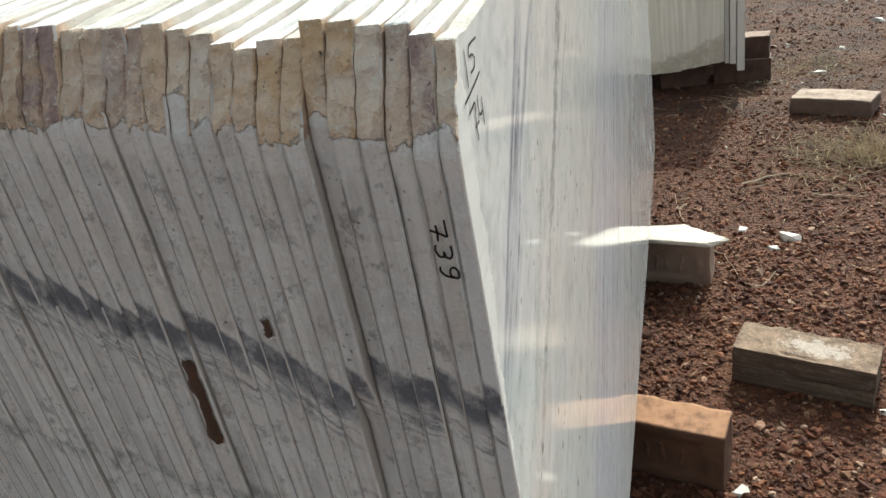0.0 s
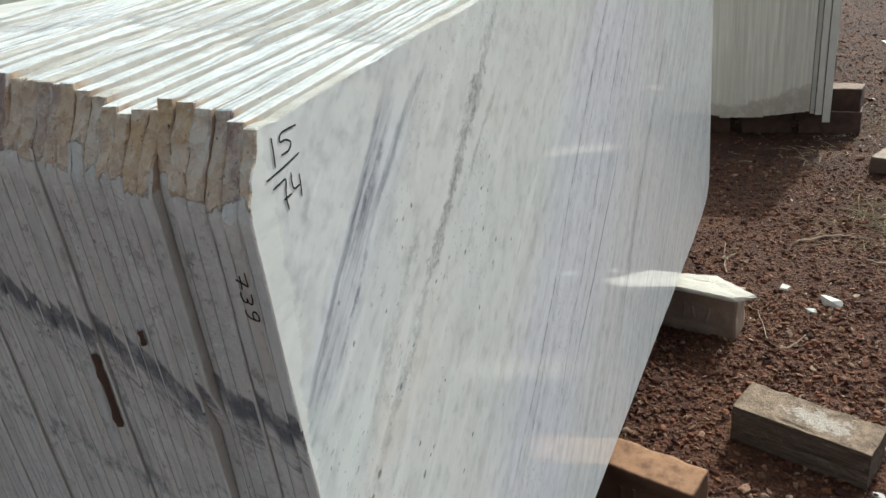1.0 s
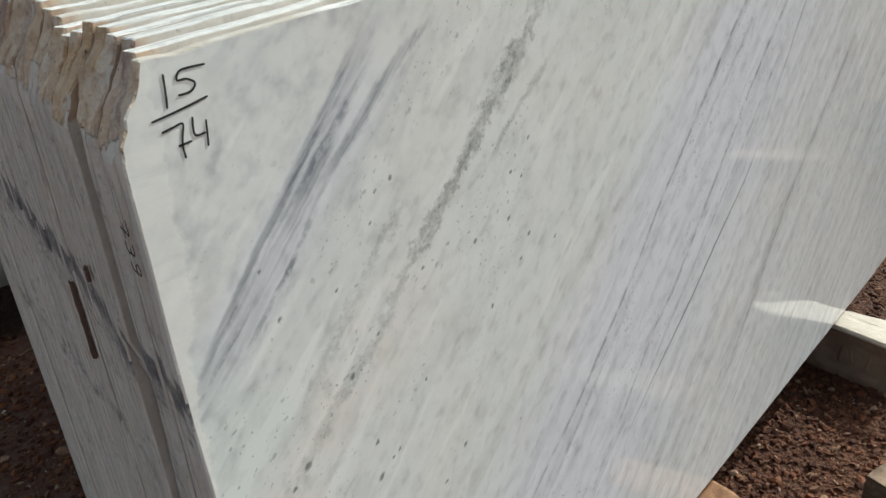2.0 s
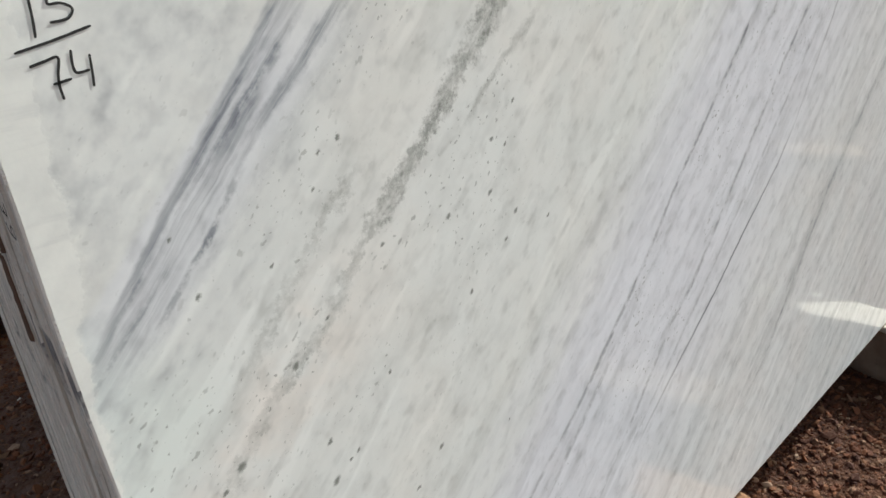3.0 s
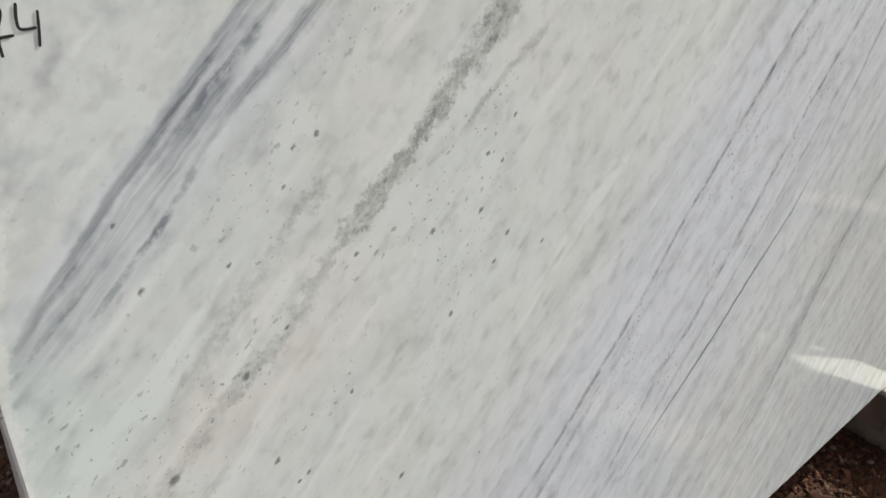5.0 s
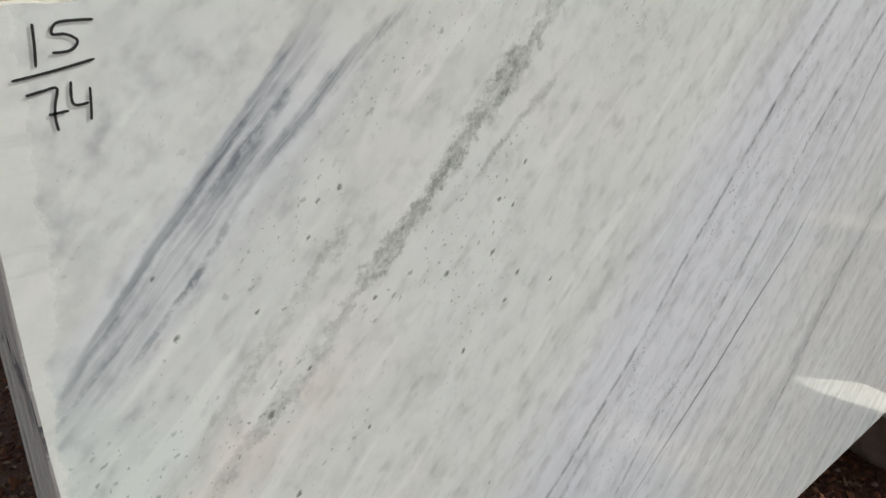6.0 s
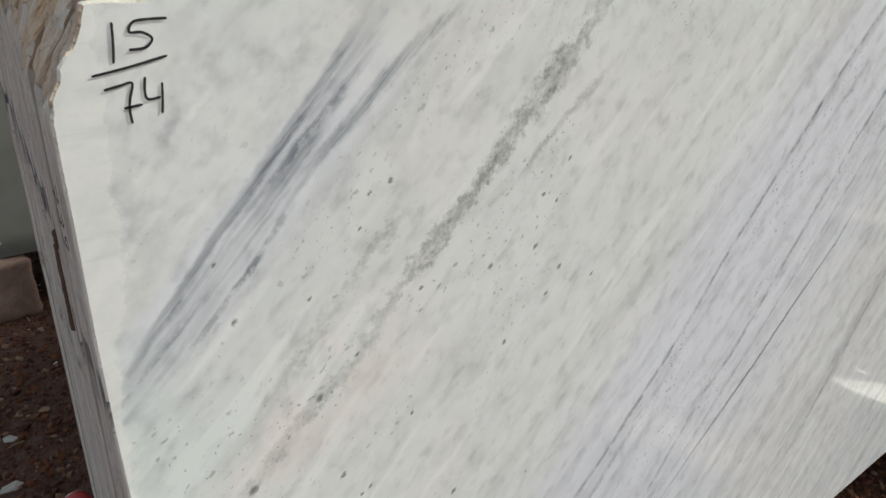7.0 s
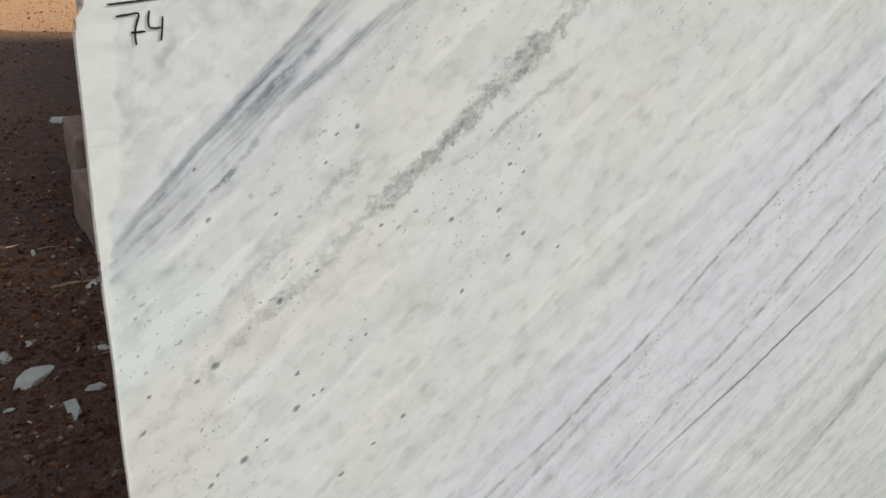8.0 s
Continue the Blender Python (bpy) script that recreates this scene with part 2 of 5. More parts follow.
def face_colour(nt):
    """The polished front: grey bands and lines that fall along z - 0.96 x, blotches, and single dark crystals."""
    p = where(nt)
    sep = nt.nodes.new("ShaderNodeSeparateXYZ")
    put(nt, sep.inputs[0], p)
    x, y, z = sep.outputs
    half = lambda v: calc(nt, "SUBTRACT", v, 0.5)
    s = calc(nt, "MULTIPLY_ADD", x, -0.96, z)
    along = calc(nt, "ADD", x, z)
    u = span(nt, along, 0.6, 2.7, smooth=False)
    s = calc(nt, "MULTIPLY_ADD", half(cloud(nt, p, 9.0, 2)), 0.010, s)
    s = calc(nt, "MULTIPLY_ADD", half(cloud(nt, p, 42.0, 3)), 0.0055, s)

    def streak(across, run, detail=4, rough=0.6, shift=0.0):
        v = joinxyz(nt, calc(nt, "MULTIPLY", s, across), calc(nt, "MULTIPLY", along, run), shift)
        return cloud(nt, v, 1.0, detail, rough)

    grit = cloud(nt, p, 150.0, 5, 0.75)
    torn = streak(55.0, 22.0, 6, 0.75)
    thread = streak(170.0, 7.0, 4, 0.65, 3.0)
    jag, rip, lump = half(cloud(nt, p, 120.0, 5, 0.72)), half(torn), half(cloud(nt, p, 65.0, 5, 0.75))
    loud = span(nt, thread, 0.30, 0.66, 0.35, 1.20)
    dashed = span(nt, streak(40.0, 30.0, 4, 0.7, 7.0), 0.40, 0.58, 0.22, 1.30)
    pocked = calc(nt, "MULTIPLY", span(nt, grit, 0.36, 0.60, 0.60, 1.25), span(nt, torn, 0.34, 0.56, 0.50, 1.20))
    V = lambda stops, soft, amount, by, sway: calc(nt, "MULTIPLY", vein(nt, s, u, stops, soft, by, sway), amount)
    grey = V(((0.90, 0.915, 0.024, 0.14), (1.0, 0.914, 0.026, 0.28), (1.1, 0.918, 0.025, 0.38), (1.2, 0.928, 0.022, 0.46), (1.29, 0.938, 0.019, 0.38), (1.36, 0.948, 0.014, 0.14)), 0.6, loud, rip, 0.010)
    more = [
        V(((0.95, 0.922, 0.007, 0.10), (0.985, 0.930, 0.007, 0.34), (1.05, 0.9345, 0.0065, 0.50), (1.13, 0.939, 0.008, 0.36), (1.2, 0.942, 0.008, 0.34), (1.28, 0.949, 0.008, 0.30), (1.34, 0.957, 0.007, 0.08)), 0.7, span(nt, thread, 0.3, 0.6, 0.7, 1.1), jag, 0.006),
        V(((1.06, 0.929, 0.004, 0.1), (1.15, 0.928, 0.005, 0.16), (1.21, 0.927, 0.006, 0.26), (1.26, 0.923, 0.006, 0.24), (1.32, 0.926, 0.005, 0.08)), 0.7, dashed, jag, 0.008),
        V(((1.12, 0.901, 0.006, 0.12), (1.18, 0.9015, 0.008, 0.34), (1.25, 0.899, 0.011, 0.50), (1.30, 0.897, 0.012, 0.58), (1.36, 0.8925, 0.010, 0.46), (1.41, 0.880, 0.008, 0.20)), 0.8, loud, jag, 0.010),
        V(((0.98, 0.889, 0.004, 0.12), (1.04, 0.8895, 0.0045, 0.36), (1.08, 0.889, 0.005, 0.50), (1.13, 0.893, 0.005, 0.36), (1.16, 0.897, 0.005, 0.12)), 0.7, dashed, jag, 0.005),
        V(((0.90, 0.911, 0.005, 0.14), (0.94, 0.9125, 0.0045, 0.28), (0.99, 0.9117, 0.004, 0.25), (1.05, 0.912, 0.004, 0.08)), 0.7, dashed, jag, 0.005),
        V(((0.88, 0.895, 0.016, 0.10), (0.96, 0.890, 0.018, 0.16), (1.1, 0.880, 0.018, 0.12), (1.2, 0.876, 0.016, 0.20), (1.33, 0.873, 0.013, 0.14)), 0.9, span(nt, torn, 0.36, 0.6, 0.3, 1.1), rip, 0.020),
        V(((0.98, 0.781, 0.009, 0.08), (1.05, 0.780, 0.011, 0.26), (1.10, 0.784, 0.010, 0.12), (1.16, 0.788, 0.010, 0.24), (1.20, 0.783, 0.012, 0.30), (1.23, 0.780, 0.008, 0.08)), 0.85, pocked, lump, 0.06),
        V(((0.77, 0.730, 0.0079, 0.14), (0.87, 0.729, 0.0079, 0.11), (0.90, 0.729, 0.0113, 0.18), (0.96, 0.731, 0.0102, 0.11), (1.01, 0.728, 0.0102, 0.34), (1.06, 0.715, 0.0148, 0.19), (1.12, 0.725, 0.0136, 0.24), (1.17, 0.728, 0.0113, 0.30), (1.225, 0.725, 0.0159, 0.45),
           (1.27, 0.7232, 0.0125, 0.36), (1.32, 0.7222, 0.0159, 0.54), (1.37, 0.724, 0.0159, 0.40), (1.44, 0.7215, 0.0240, 0.48), (1.50, 0.722, 0.0182, 0.41), (1.57, 0.725, 0.0125, 0.30), (1.64, 0.727, 0.0125, 0.14)), 0.75, pocked, lump, 0.075),
        V(((1.35, 0.676, 0.006, 0.14), (1.40, 0.673, 0.007, 0.32), (1.44, 0.670, 0.006, 0.20), (1.50, 0.660, 0.010, 0.26), (1.53, 0.657, 0.007, 0.08)), 0.85, pocked, lump, 0.03),
        V(((0.9, 0.366, 0.018, 0.10), (1.19, 0.364, 0.020, 0.15), (1.4, 0.335, 0.024, 0.12), (1.55, 0.290, 0.026, 0.16), (1.8, 0.28, 0.028, 0.16), (2.1, 0.27, 0.03, 0.12)), 0.9, span(nt, thread, 0.3, 0.7, 0.6, 1.1), rip, 0.02),
        V(((0.95, 0.176, 0.0063, 0.26), (1.16, 0.160, 0.0075, 0.43), (1.24, 0.162, 0.0075, 0.47), (1.37, 0.164, 0.0069, 0.39), (1.55, 0.180, 0.0063, 0.47), (1.74, 0.186, 0.0063, 0.43), (1.94, 0.191, 0.0069, 0.43), (2.1, 0.180, 0.0075, 0.30)), 0.85, dashed, jag, 0.003),
        V(((0.95, 0.125, 0.0075, 0.22), (1.1, 0.128, 0.0088, 0.30), (1.3, 0.132, 0.0075, 0.17), (1.6, 0.140, 0.0075, 0.13), (2.0, 0.13, 0.0075, 0.20)), 0.85, dashed, jag, 0.003),
        V(((1.0, -0.045, 0.0088, 0.26), (1.2, -0.030, 0.0075, 0.36), (1.33, -0.016, 0.0075, 0.30), (1.42, -0.030, 0.0088, 0.41), (1.6, -0.014, 0.0075, 0.39), (1.9, 0.010, 0.0075, 0.36), (2.2, 0.012, 0.0088, 0.41)), 0.85, dashed, jag, 0.003),
        V(((1.1, -0.075, 0.0050, 0.15), (1.4, -0.078, 0.0063, 0.22), (1.7, -0.075, 0.0063, 0.26), (2.1, -0.06, 0.0075, 0.26)), 0.85, dashed, jag, 0.003),
        V(((1.15, -0.100, 0.0050, 0.29), (1.31, -0.117, 0.0056, 0.62), (1.446, -0.132, 0.0050, 0.77), (1.593, -0.1416, 0.0050, 0.80), (1.764, -0.157, 0.0050, 0.59), (1.86, -0.150, 0.0050, 0.19), (2.2, -0.085, 0.0063, 0.43)), 0.85, span(nt, thread, 0.3, 0.6, 0.75, 1.1), jag, 0.003),
        V(((1.3, -0.520, 0.060, 0.12), (1.6, -0.505, 0.060, 0.15), (1.88, -0.47, 0.06, 0.16), (2.4, -0.50, 0.07, 0.18)), 0.9, loud, rip, 0.03),
        V(((1.34, -0.522, 0.010, 0.19), (1.42, -0.535, 0.010, 0.23), (1.6, -0.510, 0.009, 0.19), (1.74, -0.494, 0.010, 0.23), (1.88, -0.474, 0.009, 0.21), (2.4, -0.49, 0.012, 0.20)), 0.8, dashed, jag, 0.008)]
    for m in more:
        grey = calc(nt, "ADD", grey, m)

    # soft clouding and the long pale and grey strands of the far half
    far = span(nt, s, 0.50, 0.22)
    upper = span(nt, s, 0.93, 1.0)
    d = calc(nt, "MULTIPLY_ADD", span(nt, streak(17.0, 3.2, 3, 0.55, 1.0), 0.42, 0.72), 0.10, grey)
    d = calc(nt, "MULTIPLY_ADD", span(nt, streak(52.0, 28.0, 2, 0.5, 5.0), 0.50, 0.76), 0.20, d)
    d = calc(nt, "MULTIPLY_ADD", span(nt, streak(30.0, 12.0, 3, 0.55, 9.0), 0.48, 0.74), 0.16, d)
    d = calc(nt, "MULTIPLY_ADD", calc(nt, "MULTIPLY", span(nt, streak(24.0, 1.0, 3, 0.55, 11.0), 0.42, 0.68, -0.04, 0.13), far), 1.0, d)
    d = calc(nt, "MULTIPLY_ADD", calc(nt, "MULTIPLY", span(nt, thread, 0.60, 0.76), far), 0.06, d)
    d = calc(nt, "MULTIPLY_ADD", calc(nt, "MULTIPLY", span(nt, cloud(nt, p, 24.0, 4, 0.6), 0.44, 0.70), upper), 0.30, d)
    d = calc(nt, "MULTIPLY_ADD", span(nt, cloud(nt, p, 34.0, 4, 0.55), 0.44, 0.72), 0.10, d)
    pale = span(nt, streak(34.0, 2.6, 2, 0.5, 15.0), 0.56, 0.70, 0.0, 0.14)
    d = calc(nt, "ADD", calc(nt, "SUBTRACT", d, pale), 0.060)
    d = calc(nt, "MULTIPLY_ADD", half(cloud(nt, p, 240.0, 3, 0.7)), 0.05, d, clamp=True)

    # dark crystals: those that stand alone, then the drift of small ones
    spot = joinxyz(nt, calc(nt, "MULTIPLY_ADD", jag, 0.014, calc(nt, "DIVIDE", s, 0.80)), calc(nt, "MULTIPLY_ADD", rip, 0.008, calc(nt, "DIVIDE", along, 1.414)), 0.0)
    fleck = None
    for c, t, r in SINGLE_FLECKS + CHAIN_FLECKS:
        n = nt.nodes.new("ShaderNodeVectorMath")
        n.operation = "DISTANCE"
        put(nt, n.inputs[0], spot)
        n.inputs[1].default_value = (c / 0.80, t / 1.414, 0.0)
        one = span(nt, n.outputs["Value"], 0.92 * r, 0.25 * r)
        fleck = one if fleck is None else calc(nt, "MAXIMUM", fleck, one)
    at = lambda v: (v + 0.6) / 1.8
    crowd = ramp(nt, span(nt, s, -0.60, 1.20, smooth=False), [(0.0, 0.3), (at(-0.20), 0.25), (at(-0.10), 0.4), (at(-0.03), 1.0), (at(0.16), 1.0), (at(0.19), 0.2), (at(0.45), 0.25), (at(0.58), 0.75),
                                                              (at(0.66), 0.9), (at(0.75), 0.75), (at(0.86), 0.7), (at(0.89), 0.15), (at(0.97), 0.3), (1.0, 0.15)])
    herd = span(nt, streak(10.0, 5.0, 2, 0.5, 21.0), 0.42, 0.60, 0.2, 1.0)
    small = calc(nt, "MAXIMUM", span(nt, streak(105.0, 62.0, 2, 0.5, 23.0), 0.65, 0.715, 0.0, 0.7), span(nt, streak(190.0, 115.0, 2, 0.5, 27.0), 0.658, 0.715, 0.0, 0.85))
    fleck = calc(nt, "MAXIMUM", fleck, calc(nt, "MULTIPLY", calc(nt, "MULTIPLY", small, crowd), herd))

    # the unpolished border along the sawn end
    border = ramp(nt, span(nt, z, 0.15, 1.20, smooth=False), [(0.0, 0.2), (0.66, 0.2), (0.72, 0.30), (0.775, 0.45), (0.795, 0.95), (0.86, 0.95), (0.92, 1.15), (1.0, 1.25)])
    border = calc(nt, "MULTIPLY", border, 0.0255)
    edge = calc(nt, "SUBTRACT", calc(nt, "MULTIPLY_ADD", half(cloud(nt, p, 40.0, 5, 0.65)), 0.026, x), border)
    rim = span(nt, edge, 0.004, -0.004)
    saw = cloud(nt, joinxyz(nt, calc(nt, "MULTIPLY", x, 14.0), 0.0, calc(nt, "MULTIPLY", z, 150.0)), 1.0, 4, 0.65)
    d = calc(nt, "MULTIPLY", d, calc(nt, "MULTIPLY_ADD", rim, -0.70, 1.0))
    d = calc(nt, "MULTIPLY_ADD", calc(nt, "MULTIPLY", rim, span(nt, saw, 0.50, 0.72)), 0.10, d)
    white = blend(nt, span(nt, cloud(nt, p, 5.0, 3), 0.42, 0.66), (0.80, 0.812, 0.798), (0.808, 0.80, 0.772))
    lilac = calc(nt, "MULTIPLY", span(nt, calc(nt, "MULTIPLY_ADD", streak(16.0, 1.5, 2, 0.5, 31.0), 0.16, s), 0.47, 0.28), span(nt, s, -0.42, -0.02, 0.35, 1.0))
    white = blend(nt, lilac, white, (0.788, 0.795, 0.845))
    cool = calc(nt, "MULTIPLY", span(nt, s, 0.86, 0.90), span(nt, along, 1.40, 1.25))
    white = blend(nt, calc(nt, "MULTIPLY", cool, span(nt, s, 0.955, 0.945, 0.0, 0.6)), white, (0.775, 0.79, 0.835))
    mint = calc(nt, "MULTIPLY", span(nt, along, 1.02, 0.92), span(nt, s, 0.74, 0.82))
    white = blend(nt, calc(nt, "MULTIPLY", mint, 0.7), white, (0.745, 0.80, 0.775))
    blush = calc(nt, "MULTIPLY", calc(nt, "MULTIPLY", span(nt, s, 0.60, 0.70), span(nt, s, 0.80, 0.74)), calc(nt, "MULTIPLY", span(nt, along, 1.25, 1.02), span(nt, cloud(nt, p, 12.0, 3), 0.40, 0.58, 0.10, 0.65)))
    white = blend(nt, blush, white, (0.815, 0.755, 0.705))
    white = blend(nt, rim, white, (0.80, 0.80, 0.772))
    dark = blend(nt, span(nt, s, 0.80, 0.86), (0.235, 0.240, 0.225), (0.205, 0.220, 0.255))
    dark = blend(nt, span(nt, s, 0.40, 0.25), dark, (0.22, 0.225, 0.25))
    colour = blend(nt, calc(nt, "MULTIPLY", calc(nt, "SUBTRACT", fleck, rim, clamp=True), 0.80), blend(nt, d, white, dark), (0.13, 0.138, 0.122))
    return colour, d, rim, p


# across, along and radius of the crystals that stand alone, and of those strung along one line
SINGLE_FLECKS = ((0.624, 1.410, 0.0042), (0.5846, 1.300, 0.0055), (0.6305, 1.242, 0.0050), (0.524, 1.304, 0.0055), (0.515, 1.264, 0.0045), (0.4578, 1.330, 0.0045), (0.6248, 1.352, 0.0042),
                 (0.5995, 1.360, 0.0042), (0.7211, 1.070, 0.0042), (0.4421, 0.985, 0.0058), (0.8214, 1.235, 0.0040), (0.8308, 1.211, 0.0038), (0.7006, 1.169, 0.0035), (0.6295, 0.947, 0.0055),
                 (0.5952, 1.046, 0.0035), (0.8146, 1.091, 0.0035), (0.8704, 1.035, 0.0045), (0.5283, 1.181, 0.0050), (0.3249, 1.054, 0.0030), (0.8144, 1.177, 0.0035), (0.923, 1.070, 0.0035))
CHAIN_FLECKS = ((0.5815, 0.948, 0.0042), (0.586, 0.935, 0.0034), (0.5914, 0.907, 0.0078), (0.5892, 0.846, 0.0040), (0.592, 0.832, 0.0030), (0.5924, 0.808, 0.0080), (0.6064, 0.771, 0.0042), (0.602, 0.753, 0.0050),
                (0.4474, 0.861, 0.0062), (0.4458, 0.924, 0.0045), (0.7274, 0.896, 0.0080), (0.7288, 0.866, 0.0048), (0.7602, 0.819, 0.0038), (0.730, 0.773, 0.0062), (0.728, 1.010, 0.0060))


def polished_marble():
    m, nt, b = material("polished_marble")
    colour, d, rim, p = face_colour(nt)
    put(nt, b.inputs["Base Color"], colour)
    smear = span(nt, cloud(nt, p, 7.0, 4), 0.45, 0.75, 0.07, 0.13)
    put(nt, b.inputs["Roughness"], calc(nt, "MULTIPLY_ADD", rim, 0.30, smear))
    b.inputs["IOR"].default_value = 1.52
    put(nt, b.inputs["Normal"], bump(nt, calc(nt, "MULTIPLY_ADD", rim, cloud(nt, p, 60.0, 4), calc(nt, "MULTIPLY", d, -0.2)), 0.12, 0.002))
    return m


def steps(nt, y, table):
    """A value that changes from slab to slab: (where it begins, value)."""
    return ramp(nt, span(nt, y, 0.0, 0.70, smooth=False), [(t / 0.70, v) for t, v in table], "CONSTANT")


def crusted_end():
    """The sawn end of a slab: dusty warm grey, one dark band that steps from slab to slab, ochre natural crust on top."""
    m, nt, b = material("sawn_marble_end")
    p = where(nt)
    sep = nt.nodes.new("ShaderNodeSeparateXYZ")
    put(nt, sep.inputs[0], p)
    x, y, z = sep.outputs
    rnd = chance(nt)
    other = calc(nt, "FRACT", calc(nt, "MULTIPLY", rnd, 7.3))
    third = calc(nt, "FRACT", calc(nt, "MULTIPLY", rnd, 23.7))
    half = lambda v: calc(nt, "SUBTRACT", v, 0.5)
    # dusty stone, smeared along the slab
    down = joinxyz(nt, calc(nt, "MULTIPLY", x, 6.0), calc(nt, "MULTIPLY", y, 130.0), calc(nt, "MULTIPLY", z, 9.0))
    c = blend(nt, span(nt, cloud(nt, down, 1.0, 5, 0.65), 0.36, 0.66), (0.80, 0.755, 0.69), (0.56, 0.53, 0.485))
    c = blend(nt, span(nt, cloud(nt, p, 9.0, 4, 0.6), 0.40, 0.66, 0.0, 0.6), c, (0.68, 0.635, 0.575))
    c = blend(nt, span(nt, calc(nt, "MULTIPLY_ADD", rnd, 0.3, cloud(nt, p, 7.0, 4)), 0.55, 0.80, 0.0, 0.45), c, (0.54, 0.515, 0.485))
    c = blend(nt, span(nt, cloud(nt, p, 28.0, 6, 0.72), 0.50, 0.66, 0.0, 0.75), c, (0.78, 0.755, 0.71))
    c = blend(nt, span(nt, cloud(nt, p, 46.0, 6, 0.75), 0.53, 0.65, 0.0, 0.75), c, (0.30, 0.28, 0.255))
    c = blend(nt, calc(nt, "MULTIPLY", span(nt, other, 0.55, 1.0, 0.0, 0.55), span(nt, cloud(nt, p, 13.0, 4), 0.42, 0.62)), c, (0.62, 0.53, 0.44))
    c = blend(nt, span(nt, cloud(nt, p, 210.0, 4, 0.7), 0.64, 0.71, 0.0, 0.7), c, (0.72, 0.70, 0.66))
    c = blend(nt, span(nt, cloud(nt, p, 170.0, 3, 0.6), 0.67, 0.72, 0.0, 0.8), c, (0.15, 0.12, 0.10))
    c = blend(nt, steps(nt, y, ((0.0, 0.55), (0.0125, 0.12), (0.0285, 0.0))), c, (0.80, 0.775, 0.73))
    # arrises: chipped pale on one side, dirt lodged at the other
    inside = nt.nodes.new("ShaderNodeSeparateXYZ")
    put(nt, inside.inputs[0], nt.nodes.new("ShaderNodeTexCoord").outputs["Generated"])
    fray = half(cloud(nt, p, 130.0, 5, 0.7))
    side = calc(nt, "MULTIPLY_ADD", fray, 0.16, inside.outputs[1])
    patchy = span(nt, cloud(nt, joinxyz(nt, calc(nt, "MULTIPLY", rnd, 40.0), 0.0, calc(nt, "MULTIPLY", z, 11.0)), 1.0, 4, 0.6), 0.42, 0.58)
    c = blend(nt, calc(nt, "MULTIPLY", span(nt, side, 0.13, 0.05), calc(nt, "MULTIPLY_ADD", patchy, 0.65, 0.30)), c, (0.92, 0.89, 0.835))
    c = blend(nt, span(nt, side, 0.84, 0.96, 0.0, 0.78), c, (0.17, 0.15, 0.13))
    # the grey band, tilted within each slab, then a thin second one
    s = calc(nt, "MULTIPLY_ADD", x, -0.96, z)
    s = calc(nt, "MULTIPLY_ADD", half(inside.outputs[1]), -0.010, s)
    s = calc(nt, "MULTIPLY_ADD", half(other), 0.016, s)
    s = calc(nt, "MULTIPLY_ADD", half(cloud(nt, p, 70.0, 5, 0.7)), 0.012, s)
    run = span(nt, y, 0.0, 0.70, smooth=False)
    top = ramp(nt, run, [(0.0, 0.40), (0.07, 0.37), (0.143, 0.24), (0.214, 0.22), (0.285, 0.38), (0.386, 0.34), (0.486, 0.45), (0.61, 0.62), (0.76, 0.75), (1.0, 0.85)])
    depth = calc(nt, "SUBTRACT", calc(nt, "MULTIPLY_ADD", top, 0.10, 0.899), s)
    wisps = cloud(nt, joinxyz(nt, calc(nt, "MULTIPLY", y, 26.0), calc(nt, "MULTIPLY", depth, 240.0), rnd), 1.0, 4, 0.6)
    band = calc(nt, "MULTIPLY", span(nt, depth, -0.002, 0.004), span(nt, depth, 0.038, 0.022, 0.0, 1.0))
    under = calc(nt, "MULTIPLY", calc(nt, "MULTIPLY", span(nt, depth, 0.006, 0.016), span(nt, depth, 0.070, 0.045)), span(nt, wisps, 0.46, 0.62))
    band = calc(nt, "MULTIPLY", calc(nt, "MAXIMUM", band, calc(nt, "MULTIPLY", under, 0.75)), span(nt, cloud(nt, p, 38.0, 5, 0.7), 0.36, 0.56, 0.50, 0.96))
    c = blend(nt, band, c, (0.115, 0.115, 0.13))
    slope = ramp(nt, run, [(0.0, 0.30), (0.48, 0.40), (0.68, 0.50), (1.0, 0.85)])
    low = calc(nt, "ABSOLUTE", calc(nt, "SUBTRACT", s, calc(nt, "MULTIPLY_ADD", slope, 0.12, 0.702)))
    low = calc(nt, "MULTIPLY", span(nt, low, 0.016, 0.002), calc(nt, "MULTIPLY", span(nt, cloud(nt, p, 34.0, 5, 0.75), 0.42, 0.62, 0.0, 0.75), span(nt, y, 0.10, 0.28, 0.25, 1.0)))
    c = blend(nt, low, c, (0.15, 0.155, 0.15))
    # natural crust with a torn lower edge and a pale, freshly chipped strip under it
    edge = calc(nt, "MULTIPLY_ADD", y, -0.075, z)
    edge = calc(nt, "MULTIPLY_ADD", half(third), 0.010, edge)
    bare = steps(nt, y, ((0.0, 0.0), (0.0815, 0.35), (0.097, 0.1), (0.148, 0.0), (0.1835, 1.0), (0.2005, 0.2), (0.2195, 0.0)))
    edge = calc(nt, "MULTIPLY_ADD", bare, -0.026, edge)
    edge = calc(nt, "MULTIPLY_ADD", half(cloud(nt, joinxyz(nt, x, calc(nt, "MULTIPLY_ADD", rnd, 9.0, y), z), 60.0, 6, 0.65)), 0.034, edge)
    skin = span(nt, edge, 1.101, 1.1025)
    fresh = calc(nt, "MULTIPLY", span(nt, edge, 1.070, 1.086), span(nt, cloud(nt, p, 24.0, 5, 0.6), 0.36, 0.50, 0.25, 1.0))
